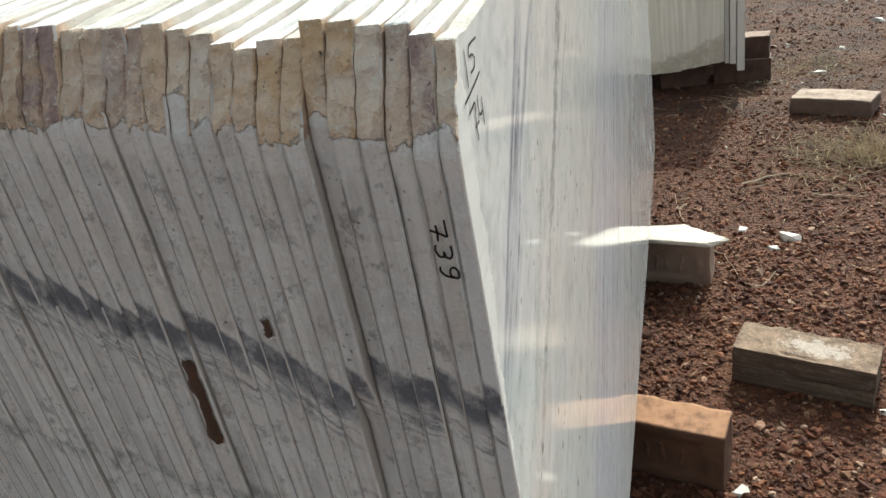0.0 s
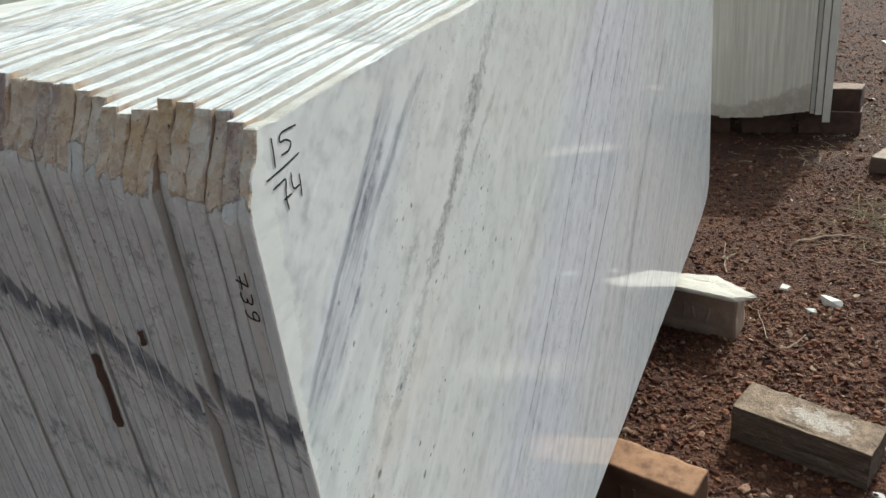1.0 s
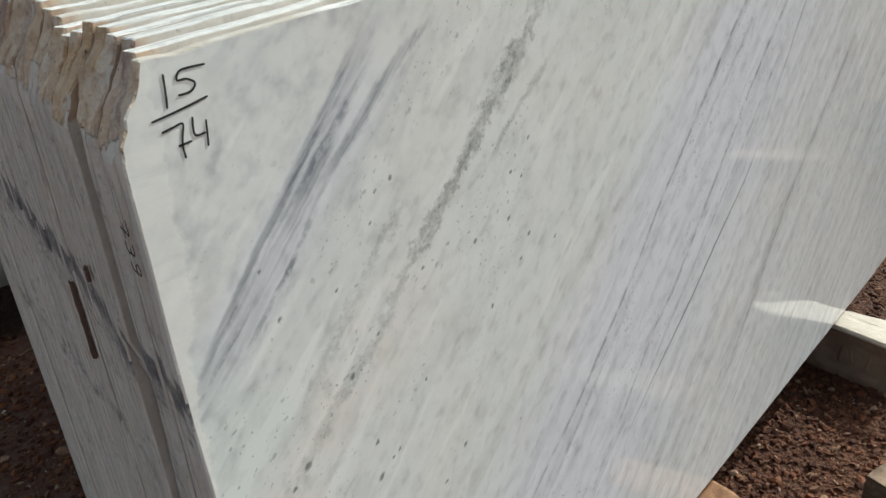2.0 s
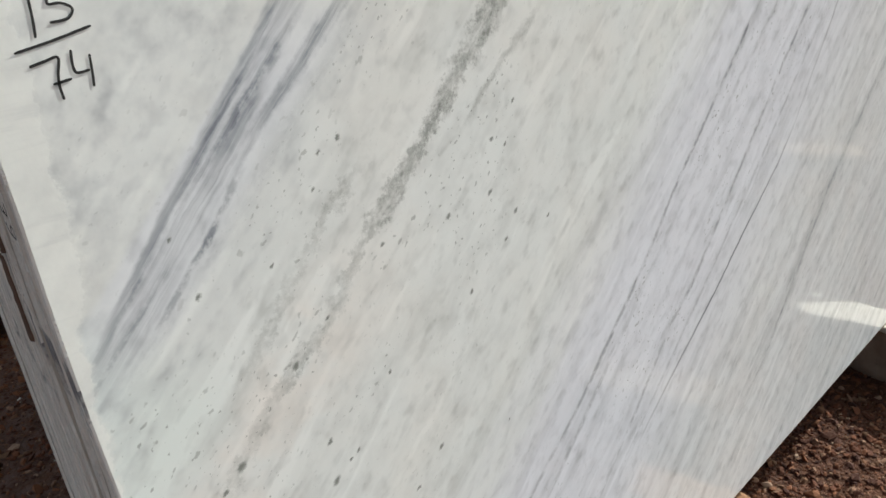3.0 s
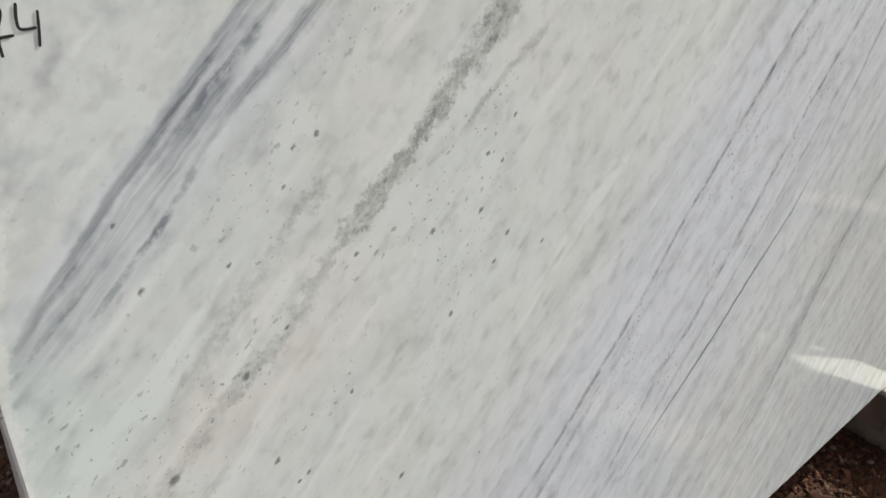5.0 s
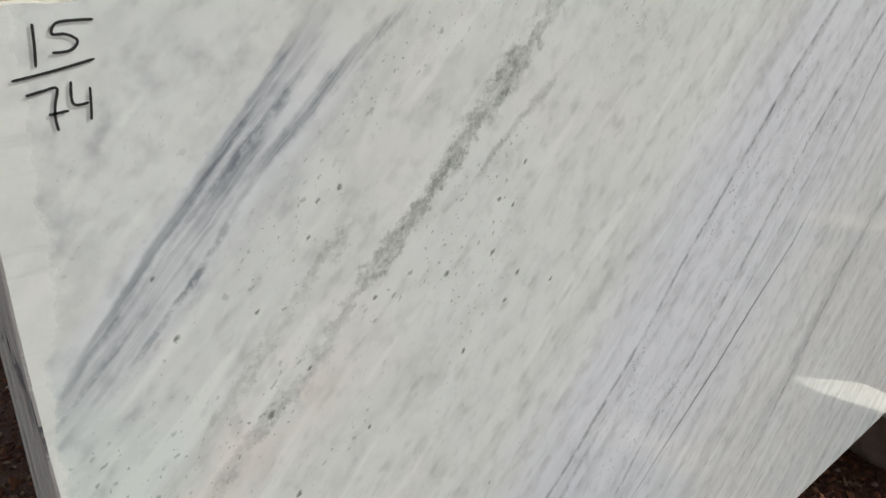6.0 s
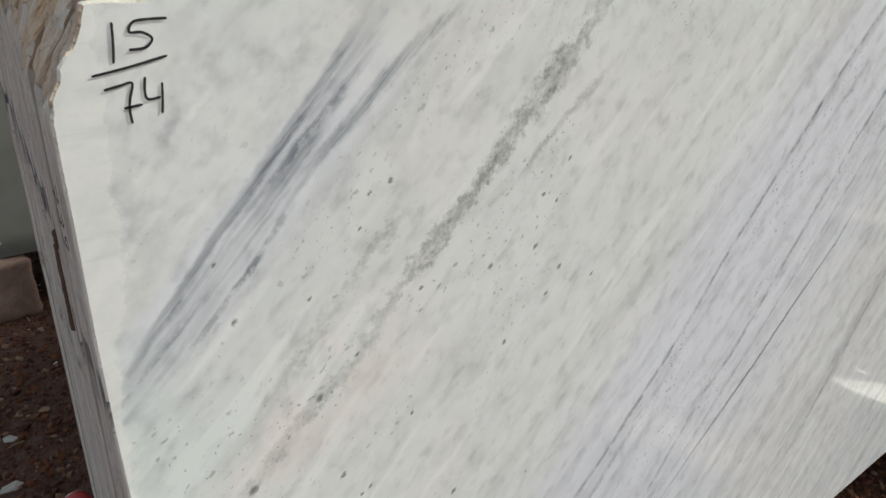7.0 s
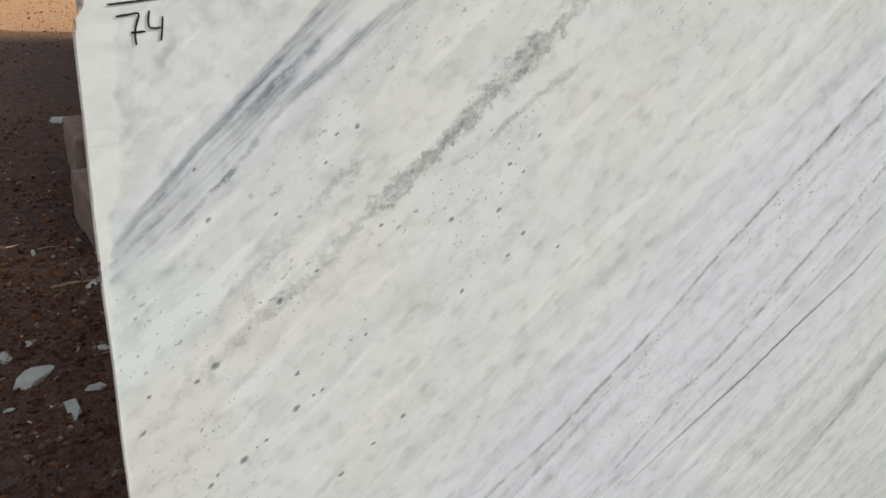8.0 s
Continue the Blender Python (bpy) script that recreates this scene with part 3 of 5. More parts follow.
    c = blend(nt, calc(nt, "MULTIPLY", fresh, 0.75), c, (0.80, 0.745, 0.675))
    tone = calc(nt, "MULTIPLY_ADD", rnd, 0.14, cloud(nt, p, 26.0, 6, 0.74))
    hue = ramp(nt, tone, [(0.36, (0.56, 0.39, 0.265)), (0.46, (0.82, 0.63, 0.455)), (0.56, (0.90, 0.73, 0.555)), (0.70, (0.86, 0.75, 0.62))])
    chunk = cells(nt, p, 95.0)
    crumb = nt.nodes.new("ShaderNodeSeparateColor")
    put(nt, crumb.inputs[0], chunk.outputs["Color"])
    hue = blend(nt, span(nt, crumb.outputs[0], 0.55, 1.0, 0.0, 0.4, False), hue, (0.40, 0.27, 0.195))
    hue = blend(nt, span(nt, crumb.outputs[1], 0.70, 1.0, 0.0, 0.55, False), hue, (0.84, 0.72, 0.60))
    ochre = steps(nt, y, ((0.0, 0.45), (0.0125, 0.1), (0.062, 0.75), (0.097, 0.6), (0.113, 0.8), (0.1305, 0.45), (0.1645, 0.15), (0.2005, 0.35), (0.33, 0.5)))
    hue = blend(nt, calc(nt, "MULTIPLY", ochre, span(nt, calc(nt, "MULTIPLY_ADD", z, -1.2, cloud(nt, p, 18.0, 5, 0.65)), -0.93, -0.78, 1.0, 0.2)), hue, (0.68, 0.43, 0.19))
    plum = steps(nt, y, ((0.0, 0.0), (0.0125, 0.95), (0.0285, 0.35), (0.045, 0.0), (0.2195, 0.5), (0.2555, 0.15), (0.2955, 0.95), (0.33, 0.2), (0.40, 0.5)))
    hue = blend(nt, calc(nt, "MULTIPLY", plum, span(nt, calc(nt, "MULTIPLY_ADD", z, 1.0, cloud(nt, p, 30.0, 5, 0.68)), 1.56, 1.70, 0.25, 0.95)), hue, (0.36, 0.24, 0.225))
    hue = blend(nt, span(nt, cloud(nt, p, 42.0, 6, 0.75), 0.55, 0.68, 0.0, 0.55), hue, (0.40, 0.28, 0.21))
    hue = blend(nt, span(nt, cloud(nt, p, 90.0, 6, 0.75), 0.58, 0.66, 0.0, 0.75), hue, (0.850, 0.814, 0.684))
    rift = calc(nt, "ABSOLUTE", half(cloud(nt, p, 28.0, 4, 0.65)))
    hue = blend(nt, calc(nt, "MULTIPLY", span(nt, rift, 0.012, 0.003), span(nt, cloud(nt, p, 15.0, 3), 0.50, 0.60, 0.0, 0.75)), hue, (0.78, 0.70, 0.60))
    hue = blend(nt, span(nt, cloud(nt, p, 260.0, 3), 0.66, 0.72, 0.0, 0.85), hue, (0.09, 0.06, 0.05))
    c = blend(nt, skin, c, hue)
    put(nt, b.inputs["Base Color"], c)
    b.inputs["Roughness"].default_value = 0.72
    b.inputs["Sheen Weight"].default_value, b.inputs["Sheen Roughness"].default_value = 0.22, 0.4
    b.inputs["Sheen Tint"].default_value = (1.0, 0.94, 0.89, 1.0)
    fine = calc(nt, "MULTIPLY", cloud(nt, p, 150.0, 5, 0.7), 0.5)
    put(nt, b.inputs["Normal"], bump(nt, calc(nt, "MULTIPLY_ADD", cloud(nt, p, 45.0, 4, 0.6), 0.9, calc(nt, "MULTIPLY_ADD", skin, calc(nt, "MULTIPLY_ADD", chunk.outputs["Distance"], 0.8, cloud(nt, p, 95.0, 5, 0.7)), fine)), 1.0, 0.007))
    return m


def hidden_face():
    """A slab's sawn inner face where it shows beside its neighbour: dusty, ochre where the crust runs over the edge."""
    m, nt, b = material("dusty_inner_face")
    p = where(nt)
    sep = nt.nodes.new("ShaderNodeSeparateXYZ")
    put(nt, sep.inputs[0], p)
    x, y, z = sep.outputs
    c = blend(nt, span(nt, cloud(nt, p, 30.0, 5, 0.65), 0.32, 0.70), (0.62, 0.575, 0.52), (0.50, 0.46, 0.41))
    c = blend(nt, span(nt, cloud(nt, p, 150.0, 4, 0.7), 0.62, 0.74), c, (0.32, 0.285, 0.25))
    up = calc(nt, "MULTIPLY_ADD", calc(nt, "SUBTRACT", cloud(nt, p, 60.0, 5, 0.65), 0.5), 0.03, calc(nt, "MULTIPLY_ADD", y, -0.075, z))
    crust = calc(nt, "MULTIPLY", span(nt, up, 1.100, 1.104), span(nt, calc(nt, "MULTIPLY_ADD", y, -0.13, x), 0.050, 0.032))
    c = blend(nt, calc(nt, "MULTIPLY", crust, 0.85), c, blend(nt, span(nt, cloud(nt, p, 45.0, 5, 0.7), 0.4, 0.62), (0.58, 0.41, 0.27), (0.36, 0.24, 0.16)))
    put(nt, b.inputs["Base Color"], c)
    b.inputs["Roughness"].default_value = 0.75
    put(nt, b.inputs["Normal"], bump(nt, cloud(nt, p, 120.0, 6, 0.7), 0.4, 0.004))
    return m


def sawn_top():
    m, nt, b = material("sawn_marble_top")
    colour, (x, y, z), p = top_colour(nt)
    rnd = chance(nt)
    worn = blend(nt, span(nt, cloud(nt, p, 18.0, 5, 0.65), 0.35, 0.75, 0.0, 0.45), colour, (0.63, 0.61, 0.57))
    lie = joinxyz(nt, calc(nt, "MULTIPLY", x, 5.0), calc(nt, "MULTIPLY", y, 150.0), calc(nt, "MULTIPLY", z, 9.0))
    worn = blend(nt, span(nt, cloud(nt, lie, 1.0, 6, 0.72), 0.50, 0.62, 0.0, 0.8), worn, (0.24, 0.235, 0.225))
    worn = blend(nt, calc(nt, "MULTIPLY", span(nt, rnd, 0.72, 0.86), span(nt, cloud(nt, p, 8.0, 4, 0.6), 0.36, 0.56, 0.0, 0.8)), worn, (0.42, 0.365, 0.29))
    worn = blend(nt, span(nt, cloud(nt, p, 26.0, 5, 0.7), 0.56, 0.70, 0.0, 0.5), worn, (0.36, 0.355, 0.345))
    worn = blend(nt, calc(nt, "MULTIPLY", rnd, 0.22), worn, (0.55, 0.545, 0.52))
    put(nt, b.inputs["Base Color"], worn)
    b.inputs["Roughness"].default_value = 0.72
    put(nt, b.inputs["Normal"], bump(nt, cloud(nt, p, 130.0, 5, 0.7), 0.5, 0.006))
    return m


def speckled(name, lo, hi, dark, scale, rough, relief, deep=0.004, island=False, spots=0.62, lit_dust=None):
    m, nt, b = material(name)
    p = where(nt)
    c = blend(nt, span(nt, cloud(nt, p, scale, 5, 0.65), 0.32, 0.70), lo, hi)
    c = blend(nt, span(nt, cloud(nt, p, scale * 5.5, 4, 0.7), spots, spots + 0.12), c, dark)
    if island:
        r = nt.nodes.new("ShaderNodeNewGeometry").outputs["Random Per Island"]
    else:
        r = chance(nt)
    c = blend(nt, calc(nt, "MULTIPLY", r, 0.45), c, tuple(0.6 * v for v in lo))
    # dusty tops, toned paler also to carry the sun on them against shaded sides
    if lit_dust:
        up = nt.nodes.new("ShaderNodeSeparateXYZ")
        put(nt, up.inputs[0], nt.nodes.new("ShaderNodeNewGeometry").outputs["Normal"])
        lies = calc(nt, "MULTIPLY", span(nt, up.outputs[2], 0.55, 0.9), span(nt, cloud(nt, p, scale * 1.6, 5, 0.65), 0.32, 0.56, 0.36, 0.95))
        c = blend(nt, lies, c, lit_dust)
    put(nt, b.inputs["Base Color"], c)
    b.inputs["Roughness"].default_value = rough
    put(nt, b.inputs["Normal"], bump(nt, cloud(nt, p, scale * 4, 6, 0.7), relief, deep))
    return m


def fractured_stone():
    """Brown grey bedded stone: thin layers on its darker sides, a trodden dusty top with sunlight painted into its
    tone, a crushed white patch there.
    """
    m, nt, b = material("weathered_grey_stone")
    p = where(nt)
    q = nt.nodes.new("ShaderNodeTexCoord").outputs["Object"]
    sep = nt.nodes.new("ShaderNodeSeparateXYZ")
    put(nt, sep.inputs[0], q)
    x, y, z = sep.outputs
    beds = cloud(nt, joinxyz(nt, calc(nt, "MULTIPLY", x, 9.0), calc(nt, "MULTIPLY", y, 9.0), calc(nt, "MULTIPLY", z, 120.0)), 1.0, 5, 0.65)
    c = blend(nt, span(nt, beds, 0.36, 0.66), (0.135, 0.092, 0.062), (0.070, 0.046, 0.032))
    c = blend(nt, span(nt, cloud(nt, p, 34.0, 6, 0.75), 0.52, 0.68, 0.0, 0.7), c, (0.19, 0.145, 0.108))
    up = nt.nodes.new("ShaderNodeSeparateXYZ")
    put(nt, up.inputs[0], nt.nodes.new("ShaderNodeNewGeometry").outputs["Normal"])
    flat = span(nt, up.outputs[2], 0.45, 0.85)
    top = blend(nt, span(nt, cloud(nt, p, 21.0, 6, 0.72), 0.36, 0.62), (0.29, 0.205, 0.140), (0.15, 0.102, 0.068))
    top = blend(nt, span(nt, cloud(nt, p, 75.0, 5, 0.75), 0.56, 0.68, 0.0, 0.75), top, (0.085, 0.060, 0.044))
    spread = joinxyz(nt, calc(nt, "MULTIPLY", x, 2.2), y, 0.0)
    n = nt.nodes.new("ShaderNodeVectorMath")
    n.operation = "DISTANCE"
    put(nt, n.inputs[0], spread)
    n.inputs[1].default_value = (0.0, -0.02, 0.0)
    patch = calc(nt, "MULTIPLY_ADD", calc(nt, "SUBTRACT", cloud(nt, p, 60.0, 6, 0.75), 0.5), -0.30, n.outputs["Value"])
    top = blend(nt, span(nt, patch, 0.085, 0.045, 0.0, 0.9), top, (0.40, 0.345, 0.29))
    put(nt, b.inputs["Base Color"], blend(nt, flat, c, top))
    b.inputs["Roughness"].default_value = 0.9
    rough = calc(nt, "MULTIPLY_ADD", beds, 0.7, cloud(nt, p, 60.0, 6, 0.72))
    put(nt, b.inputs["Normal"], bump(nt, rough, 0.9, 0.008))
    return m


def weathered_front():
    """Sawn ends of an old stack: grey green, rain streaked, mud splashed along an arched line at the foot."""
    m, nt, b = material("rain_streaked_marble")
    p = where(nt)
    sep = nt.nodes.new("ShaderNodeSeparateXYZ")
    put(nt, sep.inputs[0], p)
    x, y, z = sep.outputs
    rain = cloud(nt, joinxyz(nt, x, calc(nt, "MULTIPLY", y, 70.0), calc(nt, "MULTIPLY", z, 2.2)), 1.0, 5, 0.65)
    c = blend(nt, span(nt, rain, 0.34, 0.68), (0.70, 0.675, 0.60), (0.50, 0.48, 0.42))
    c = blend(nt, span(nt, cloud(nt, p, 5.0, 4), 0.40, 0.66, 0.0, 0.5), c, (0.58, 0.55, 0.475))
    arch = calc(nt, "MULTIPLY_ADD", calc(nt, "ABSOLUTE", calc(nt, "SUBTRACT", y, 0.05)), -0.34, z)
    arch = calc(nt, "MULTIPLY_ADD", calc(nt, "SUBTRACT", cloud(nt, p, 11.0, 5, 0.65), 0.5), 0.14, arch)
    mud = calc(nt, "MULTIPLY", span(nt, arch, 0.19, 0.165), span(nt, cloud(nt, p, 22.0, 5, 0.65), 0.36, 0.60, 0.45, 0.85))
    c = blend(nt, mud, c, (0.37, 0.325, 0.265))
    put(nt, b.inputs["Base Color"], c)
    b.inputs["Roughness"].default_value = 0.75
    put(nt, b.inputs["Normal"], bump(nt, cloud(nt, p, 60.0, 5, 0.7), 0.3, 0.004))
    return m


def soil_material():
    m, nt, b = material("red_soil")
    p = where(nt)
    c = blend(nt, span(nt, cloud(nt, p, 1.7, 4), 0.35, 0.65), (0.073, 0.023, 0.009), (0.101, 0.036, 0.015))
    c = blend(nt, span(nt, cloud(nt, p, 28.0, 5, 0.7), 0.40, 0.66), c, (0.044, 0.016, 0.007))
    crumbs = cells(nt, p, 85.0)
    c = blend(nt, span(nt, crumbs.outputs["Distance"], 0.25, 0.55, 0.35, 0.0), c, (0.136, 0.054, 0.022))
    c = blend(nt, span(nt, cloud(nt, p, 2.2, 4), 0.48, 0.66, 0.0, 0.5), c, (0.111, 0.043, 0.015))
    c = blend(nt, span(nt, cloud(nt, p, 150.0, 3, 0.7), 0.64, 0.72, 0.0, 0.6), c, (0.163, 0.085, 0.043))
    sep = nt.nodes.new("ShaderNodeSeparateXYZ")
    put(nt, sep.inputs[0], p)
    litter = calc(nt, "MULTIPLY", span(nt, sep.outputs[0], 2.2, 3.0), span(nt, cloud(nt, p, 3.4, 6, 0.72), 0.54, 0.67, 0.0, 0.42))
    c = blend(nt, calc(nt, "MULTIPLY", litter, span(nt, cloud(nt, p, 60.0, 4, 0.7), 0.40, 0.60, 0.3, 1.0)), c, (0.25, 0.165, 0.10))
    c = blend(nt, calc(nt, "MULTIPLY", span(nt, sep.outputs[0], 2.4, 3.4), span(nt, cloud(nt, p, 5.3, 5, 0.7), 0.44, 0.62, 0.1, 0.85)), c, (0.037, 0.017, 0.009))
    # dusty greyer soil behind the near stack, painted paler to lift the shade there
    dusty_shade_lift = calc(nt, "MULTIPLY", span(nt, sep.outputs[1], 0.55, 0.85), span(nt, cloud(nt, p, 24.0, 5, 0.7), 0.38, 0.66, 0.15, 0.80))
    c = blend(nt, dusty_shade_lift, c, (0.140, 0.084, 0.067))
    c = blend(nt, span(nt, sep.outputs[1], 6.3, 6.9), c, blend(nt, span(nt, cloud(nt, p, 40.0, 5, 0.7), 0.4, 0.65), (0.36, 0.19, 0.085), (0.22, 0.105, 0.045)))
    put(nt, b.inputs["Base Color"], c)
    b.inputs["Roughness"].default_value = 0.95
    h = calc(nt, "MULTIPLY_ADD", crumbs.outputs["Distance"], -0.8, cloud(nt, p, 55.0, 6, 0.7))
    put(nt, b.inputs["Normal"], bump(nt, h, 0.9, 0.012))
    return m


def pebble_material():
    m, nt, b = material("red_gravel")
    p = where(nt)
    r = nt.nodes.new("ShaderNodeNewGeometry").outputs["Random Per Island"]
    c = ramp(nt, r, [(0.0, (0.043, 0.012, 0.006)), (0.3, (0.079, 0.024, 0.009)), (0.55, (0.123, 0.038, 0.014)),
                     (0.72, (0.192, 0.071, 0.029)), (0.86, (0.155, 0.081, 0.043)), (0.95, (0.26, 0.145, 0.090)), (1.0, (0.36, 0.25, 0.175))])
    c = blend(nt, span(nt, cloud(nt, p, 120.0, 4, 0.7), 0.45, 0.7, 0.0, 0.45), c, (0.059, 0.020, 0.009))
    put(nt, b.inputs["Base Color"], c)
    b.inputs["Roughness"].default_value = 0.9
    put(nt, b.inputs["Normal"], bump(nt, cloud(nt, p, 220.0, 4, 0.7), 0.5, 0.003))
    return m


def plain(name, colour, rough=0.6, metal=0.0, vary=0.25, scale=60.0):
    m, nt, b = material(name)
    p = where(nt)
    c = blend(nt, span(nt, cloud(nt, p, scale, 4, 0.65), 0.35, 0.75, 0.0, vary), colour, tuple(0.45 * v for v in colour))
    put(nt, b.inputs["Base Color"], c)
    b.inputs["Roughness"].default_value, b.inputs["Metallic"].default_value = rough, metal
    put(nt, b.inputs["Normal"], bump(nt, cloud(nt, p, scale * 3, 3), 0.15, 0.002))
    return m


POLISHED, SAWN, SAWN_TOP = polished_marble(), crusted_end(), sawn_top()
SAWN_PLAIN = speckled("grey_sawn_marble", (0.68, 0.655, 0.60), (0.56, 0.535, 0.48), (0.40, 0.37, 0.32), 7.0, 0.7, 0.25)
PALE_END = speckled("pale_dusty_marble_end", (0.88, 0.85, 0.80), (0.80, 0.76, 0.70), (0.50, 0.42, 0.36), 12.0, 0.7, 0.3)
STAINED = speckled("brown_stained_grey_marble", (0.235, 0.235, 0.21), (0.19, 0.178, 0.16), (0.14, 0.118, 0.10), 6.0, 0.5, 0.12)
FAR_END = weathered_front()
GREEN_FACE = speckled("dusty_green_grey_marble", (0.40, 0.40, 0.345), (0.48, 0.475, 0.42), (0.30, 0.30, 0.265), 4.0, 0.5, 0.12)
BROKEN = speckled("fresh_broken_marble", (0.80, 0.765, 0.71), (0.84, 0.81, 0.76), (0.52, 0.48, 0.43), 30.0, 0.7, 0.6)
CHIP = speckled("white_marble_chip", (0.58, 0.55, 0.49), (0.47, 0.43, 0.375), (0.33, 0.26, 0.20), 40.0, 0.6, 0.35, spots=0.66)
INNER = hidden_face()
EDGE = speckled("pale_chipped_edge", (0.90, 0.87, 0.82), (0.82, 0.77, 0.70), (0.60, 0.53, 0.45), 40.0, 0.7, 0.4)
BRICK = speckled("orange_brick", (0.105, 0.050, 0.027), (0.16, 0.078, 0.041), (0.055, 0.028, 0.018), 22.0, 0.9, 0.6, lit_dust=(0.30, 0.158, 0.082))
BRICK_GREY = speckled("dusty_brick", (0.27, 0.185, 0.135), (0.38, 0.275, 0.205), (0.13, 0.085, 0.062), 22.0, 0.9, 0.6, lit_dust=(0.31, 0.24, 0.185))
LEDGE = speckled("cream_marble_shard", (0.64, 0.575, 0.48), (0.53, 0.465, 0.385), (0.36, 0.29, 0.22), 26.0, 0.65, 0.5, spots=0.64)
BLOCK = speckled("brown_stone_with_pale_top", (0.105, 0.066, 0.050), (0.15, 0.098, 0.076), (0.06, 0.038, 0.030), 14.0, 0.9, 0.7, lit_dust=(0.40, 0.305, 0.235))
BRICK_RED = speckled("dark_red_brick", (0.065, 0.035, 0.026), (0.10, 0.057, 0.043), (0.042, 0.023, 0.018), 20.0, 0.9, 0.6, lit_dust=(0.33, 0.235, 0.185))
STONE = fractured_stone()
SUPPORT = speckled("dusty_brown_stone", (0.27, 0.165, 0.125), (0.38, 0.265, 0.21), (0.14, 0.085, 0.065), 14.0, 0.9, 0.7)
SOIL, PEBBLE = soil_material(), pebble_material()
INK = plain("black_marker_ink", (0.012, 0.0115, 0.012), 0.7, vary=0.4, scale=200.0)
RESIN = plain("dark_brown_resin", (0.085, 0.045, 0.028), 0.5, vary=0.6, scale=90.0)
STRAW = plain("dry_straw", (0.46, 0.365, 0.225), 0.85, vary=0.75, scale=9.0)
TWIG = plain("dry_twig", (0.34, 0.25, 0.17), 0.85, vary=0.5, scale=40.0)
RED_PAINT = plain("red_can_paint", (0.42, 0.022, 0.026), 0.32, vary=0.35)
CAN_METAL = plain("dull_aluminium", (0.62, 0.62, 0.60), 0.42, 0.75, vary=0.3)


# ---- mesh helpers ----
def mesh_of(name, verts, faces, mats, picks=None, smooth=False):
    me = bpy.data.meshes.new(name)
    me.from_pydata([tuple(v) for v in verts], [], [tuple(f) for f in faces])
    for m in mats:
        me.materials.append(m)
    if picks is not None:
        me.polygons.foreach_set("material_index", picks)
    me.polygons.foreach_set("use_smooth", [smooth] * len(me.polygons))
    me.update()
    return me


def part(name, data, parent, label=""):
    ob = new(name, data)
    ob.parent = parent
    return tagged(ob, label)


def rnoise(x, y=0.0, z=0.0):
    return noise.noise(Vector((x, y, z)))


def rough_box(name, size, mats, seed=0, step=0.014, round_by=0.008, amp=0.003, freq=30.0, dent=None, smooth=True, crack=None, chips=False):
    """A worn block on z = 0: rounded edges, an uneven skin, and a dent in its -x face where given as (y, z, depth)."""
    hx, hy, hz = (v / 2 for v in size)
    bm = bmesh.new()
    bmesh.ops.create_cube(bm, size=1.0)
    for axis, h in enumerate((hx, hy, hz)):
        cuts = max(2, int(2 * h / step))
        for c in range(1, cuts):
            co, no = Vector((0, 0, 0)), Vector((0, 0, 0))
            co[axis], no[axis] = c / cuts - 0.5, 1.0
            bmesh.ops.bisect_plane(bm, geom=bm.verts[:] + bm.edges[:] + bm.faces[:], plane_co=co, plane_no=no)
    half = Vector((hx, hy, hz))
    for v in bm.verts:
        p = Vector((v.co.x * 2 * hx, v.co.y * 2 * hy, v.co.z * 2 * hz))
        q = Vector([max(-h + round_by, min(h - round_by, c)) for c, h in zip(p, half)])
        d = p - q
        n = d.normalized() if d.length > 1e-7 else Vector((0, 0, 1))
        if d.length > 1e-7:
            p = q + n * round_by
        if dent and n.x < -0.9:
            f = min(1.0, max(0.0, 6 * (1 - max(abs(p.y) / dent[0], abs(p.z) / dent[1]))))
            p.x += dent[2] * f
        if crack and n.x < -0.6 and p.y < 0.02:
            p.x += 0.010 * max(0.0, 1 - abs(p.z - crack[0] - 0.012 * noise.noise(p * 20)) / crack[1]) * min(1.0, (0.02 - p.y) * 20)
        o = Vector((seed * 7.3, seed * 3.1, seed * 1.7))
        w = noise.noise(p * freq + o) + 0.6 * noise.noise(p * freq * 0.3 + o) + 0.5 * noise.noise(p * freq * 2.6 + o)
        if chips:
            # broken corners and steps where layers have come off
            w += 1.1 * round(1.6 * noise.noise(Vector((p.x * 9, p.y * 9, p.z * 26)) + o)) * 0.6
            bite = noise.noise(Vector((p.y * 16, seed, p.x * 16)))
            if p.z > hz - 0.022 and min(hx - abs(p.x), hy - abs(p.y)) < 0.014 and bite > 0.15:
                p.z -= 0.004 * min(1.0, 5 * (bite - 0.15))
        v.co = p + n * amp * w
        v.co.z += hz
    me = bpy.data.meshes.new(name)
    bm.to_mesh(me)
    bm.free()
    for m in mats:
        me.materials.append(m)
    me.polygons.foreach_set("use_smooth", [smooth] * len(me.polygons))
    return me


def shard_mesh(name, seed, l, w, h, mat):
    """A broken flake: the hull of a few points, flat below."""
    rng = random.Random(seed)
    bm = bmesh.new()
    for i in range(7):
        a = 2 * math.pi * (i + rng.uniform(-0.35, 0.35)) / 7
        r = rng.uniform(0.55, 1.12)
        bm.verts.new((l / 2 * r * math.cos(a), w / 2 * r * math.sin(a), 0))
        if i % 2:
            r *= rng.uniform(0.7, 0.95)
            bm.verts.new((l / 2 * r * math.cos(a), w / 2 * r * math.sin(a), h * rng.uniform(0.6, 1.1)))
    bmesh.ops.convex_hull(bm, input=bm.verts[:])
    bmesh.ops.recalc_face_normals(bm, faces=bm.faces[:])
    me = bpy.data.meshes.new(name)
    bm.to_mesh(me)
    bm.free()
    me.materials.append(mat)
    return me


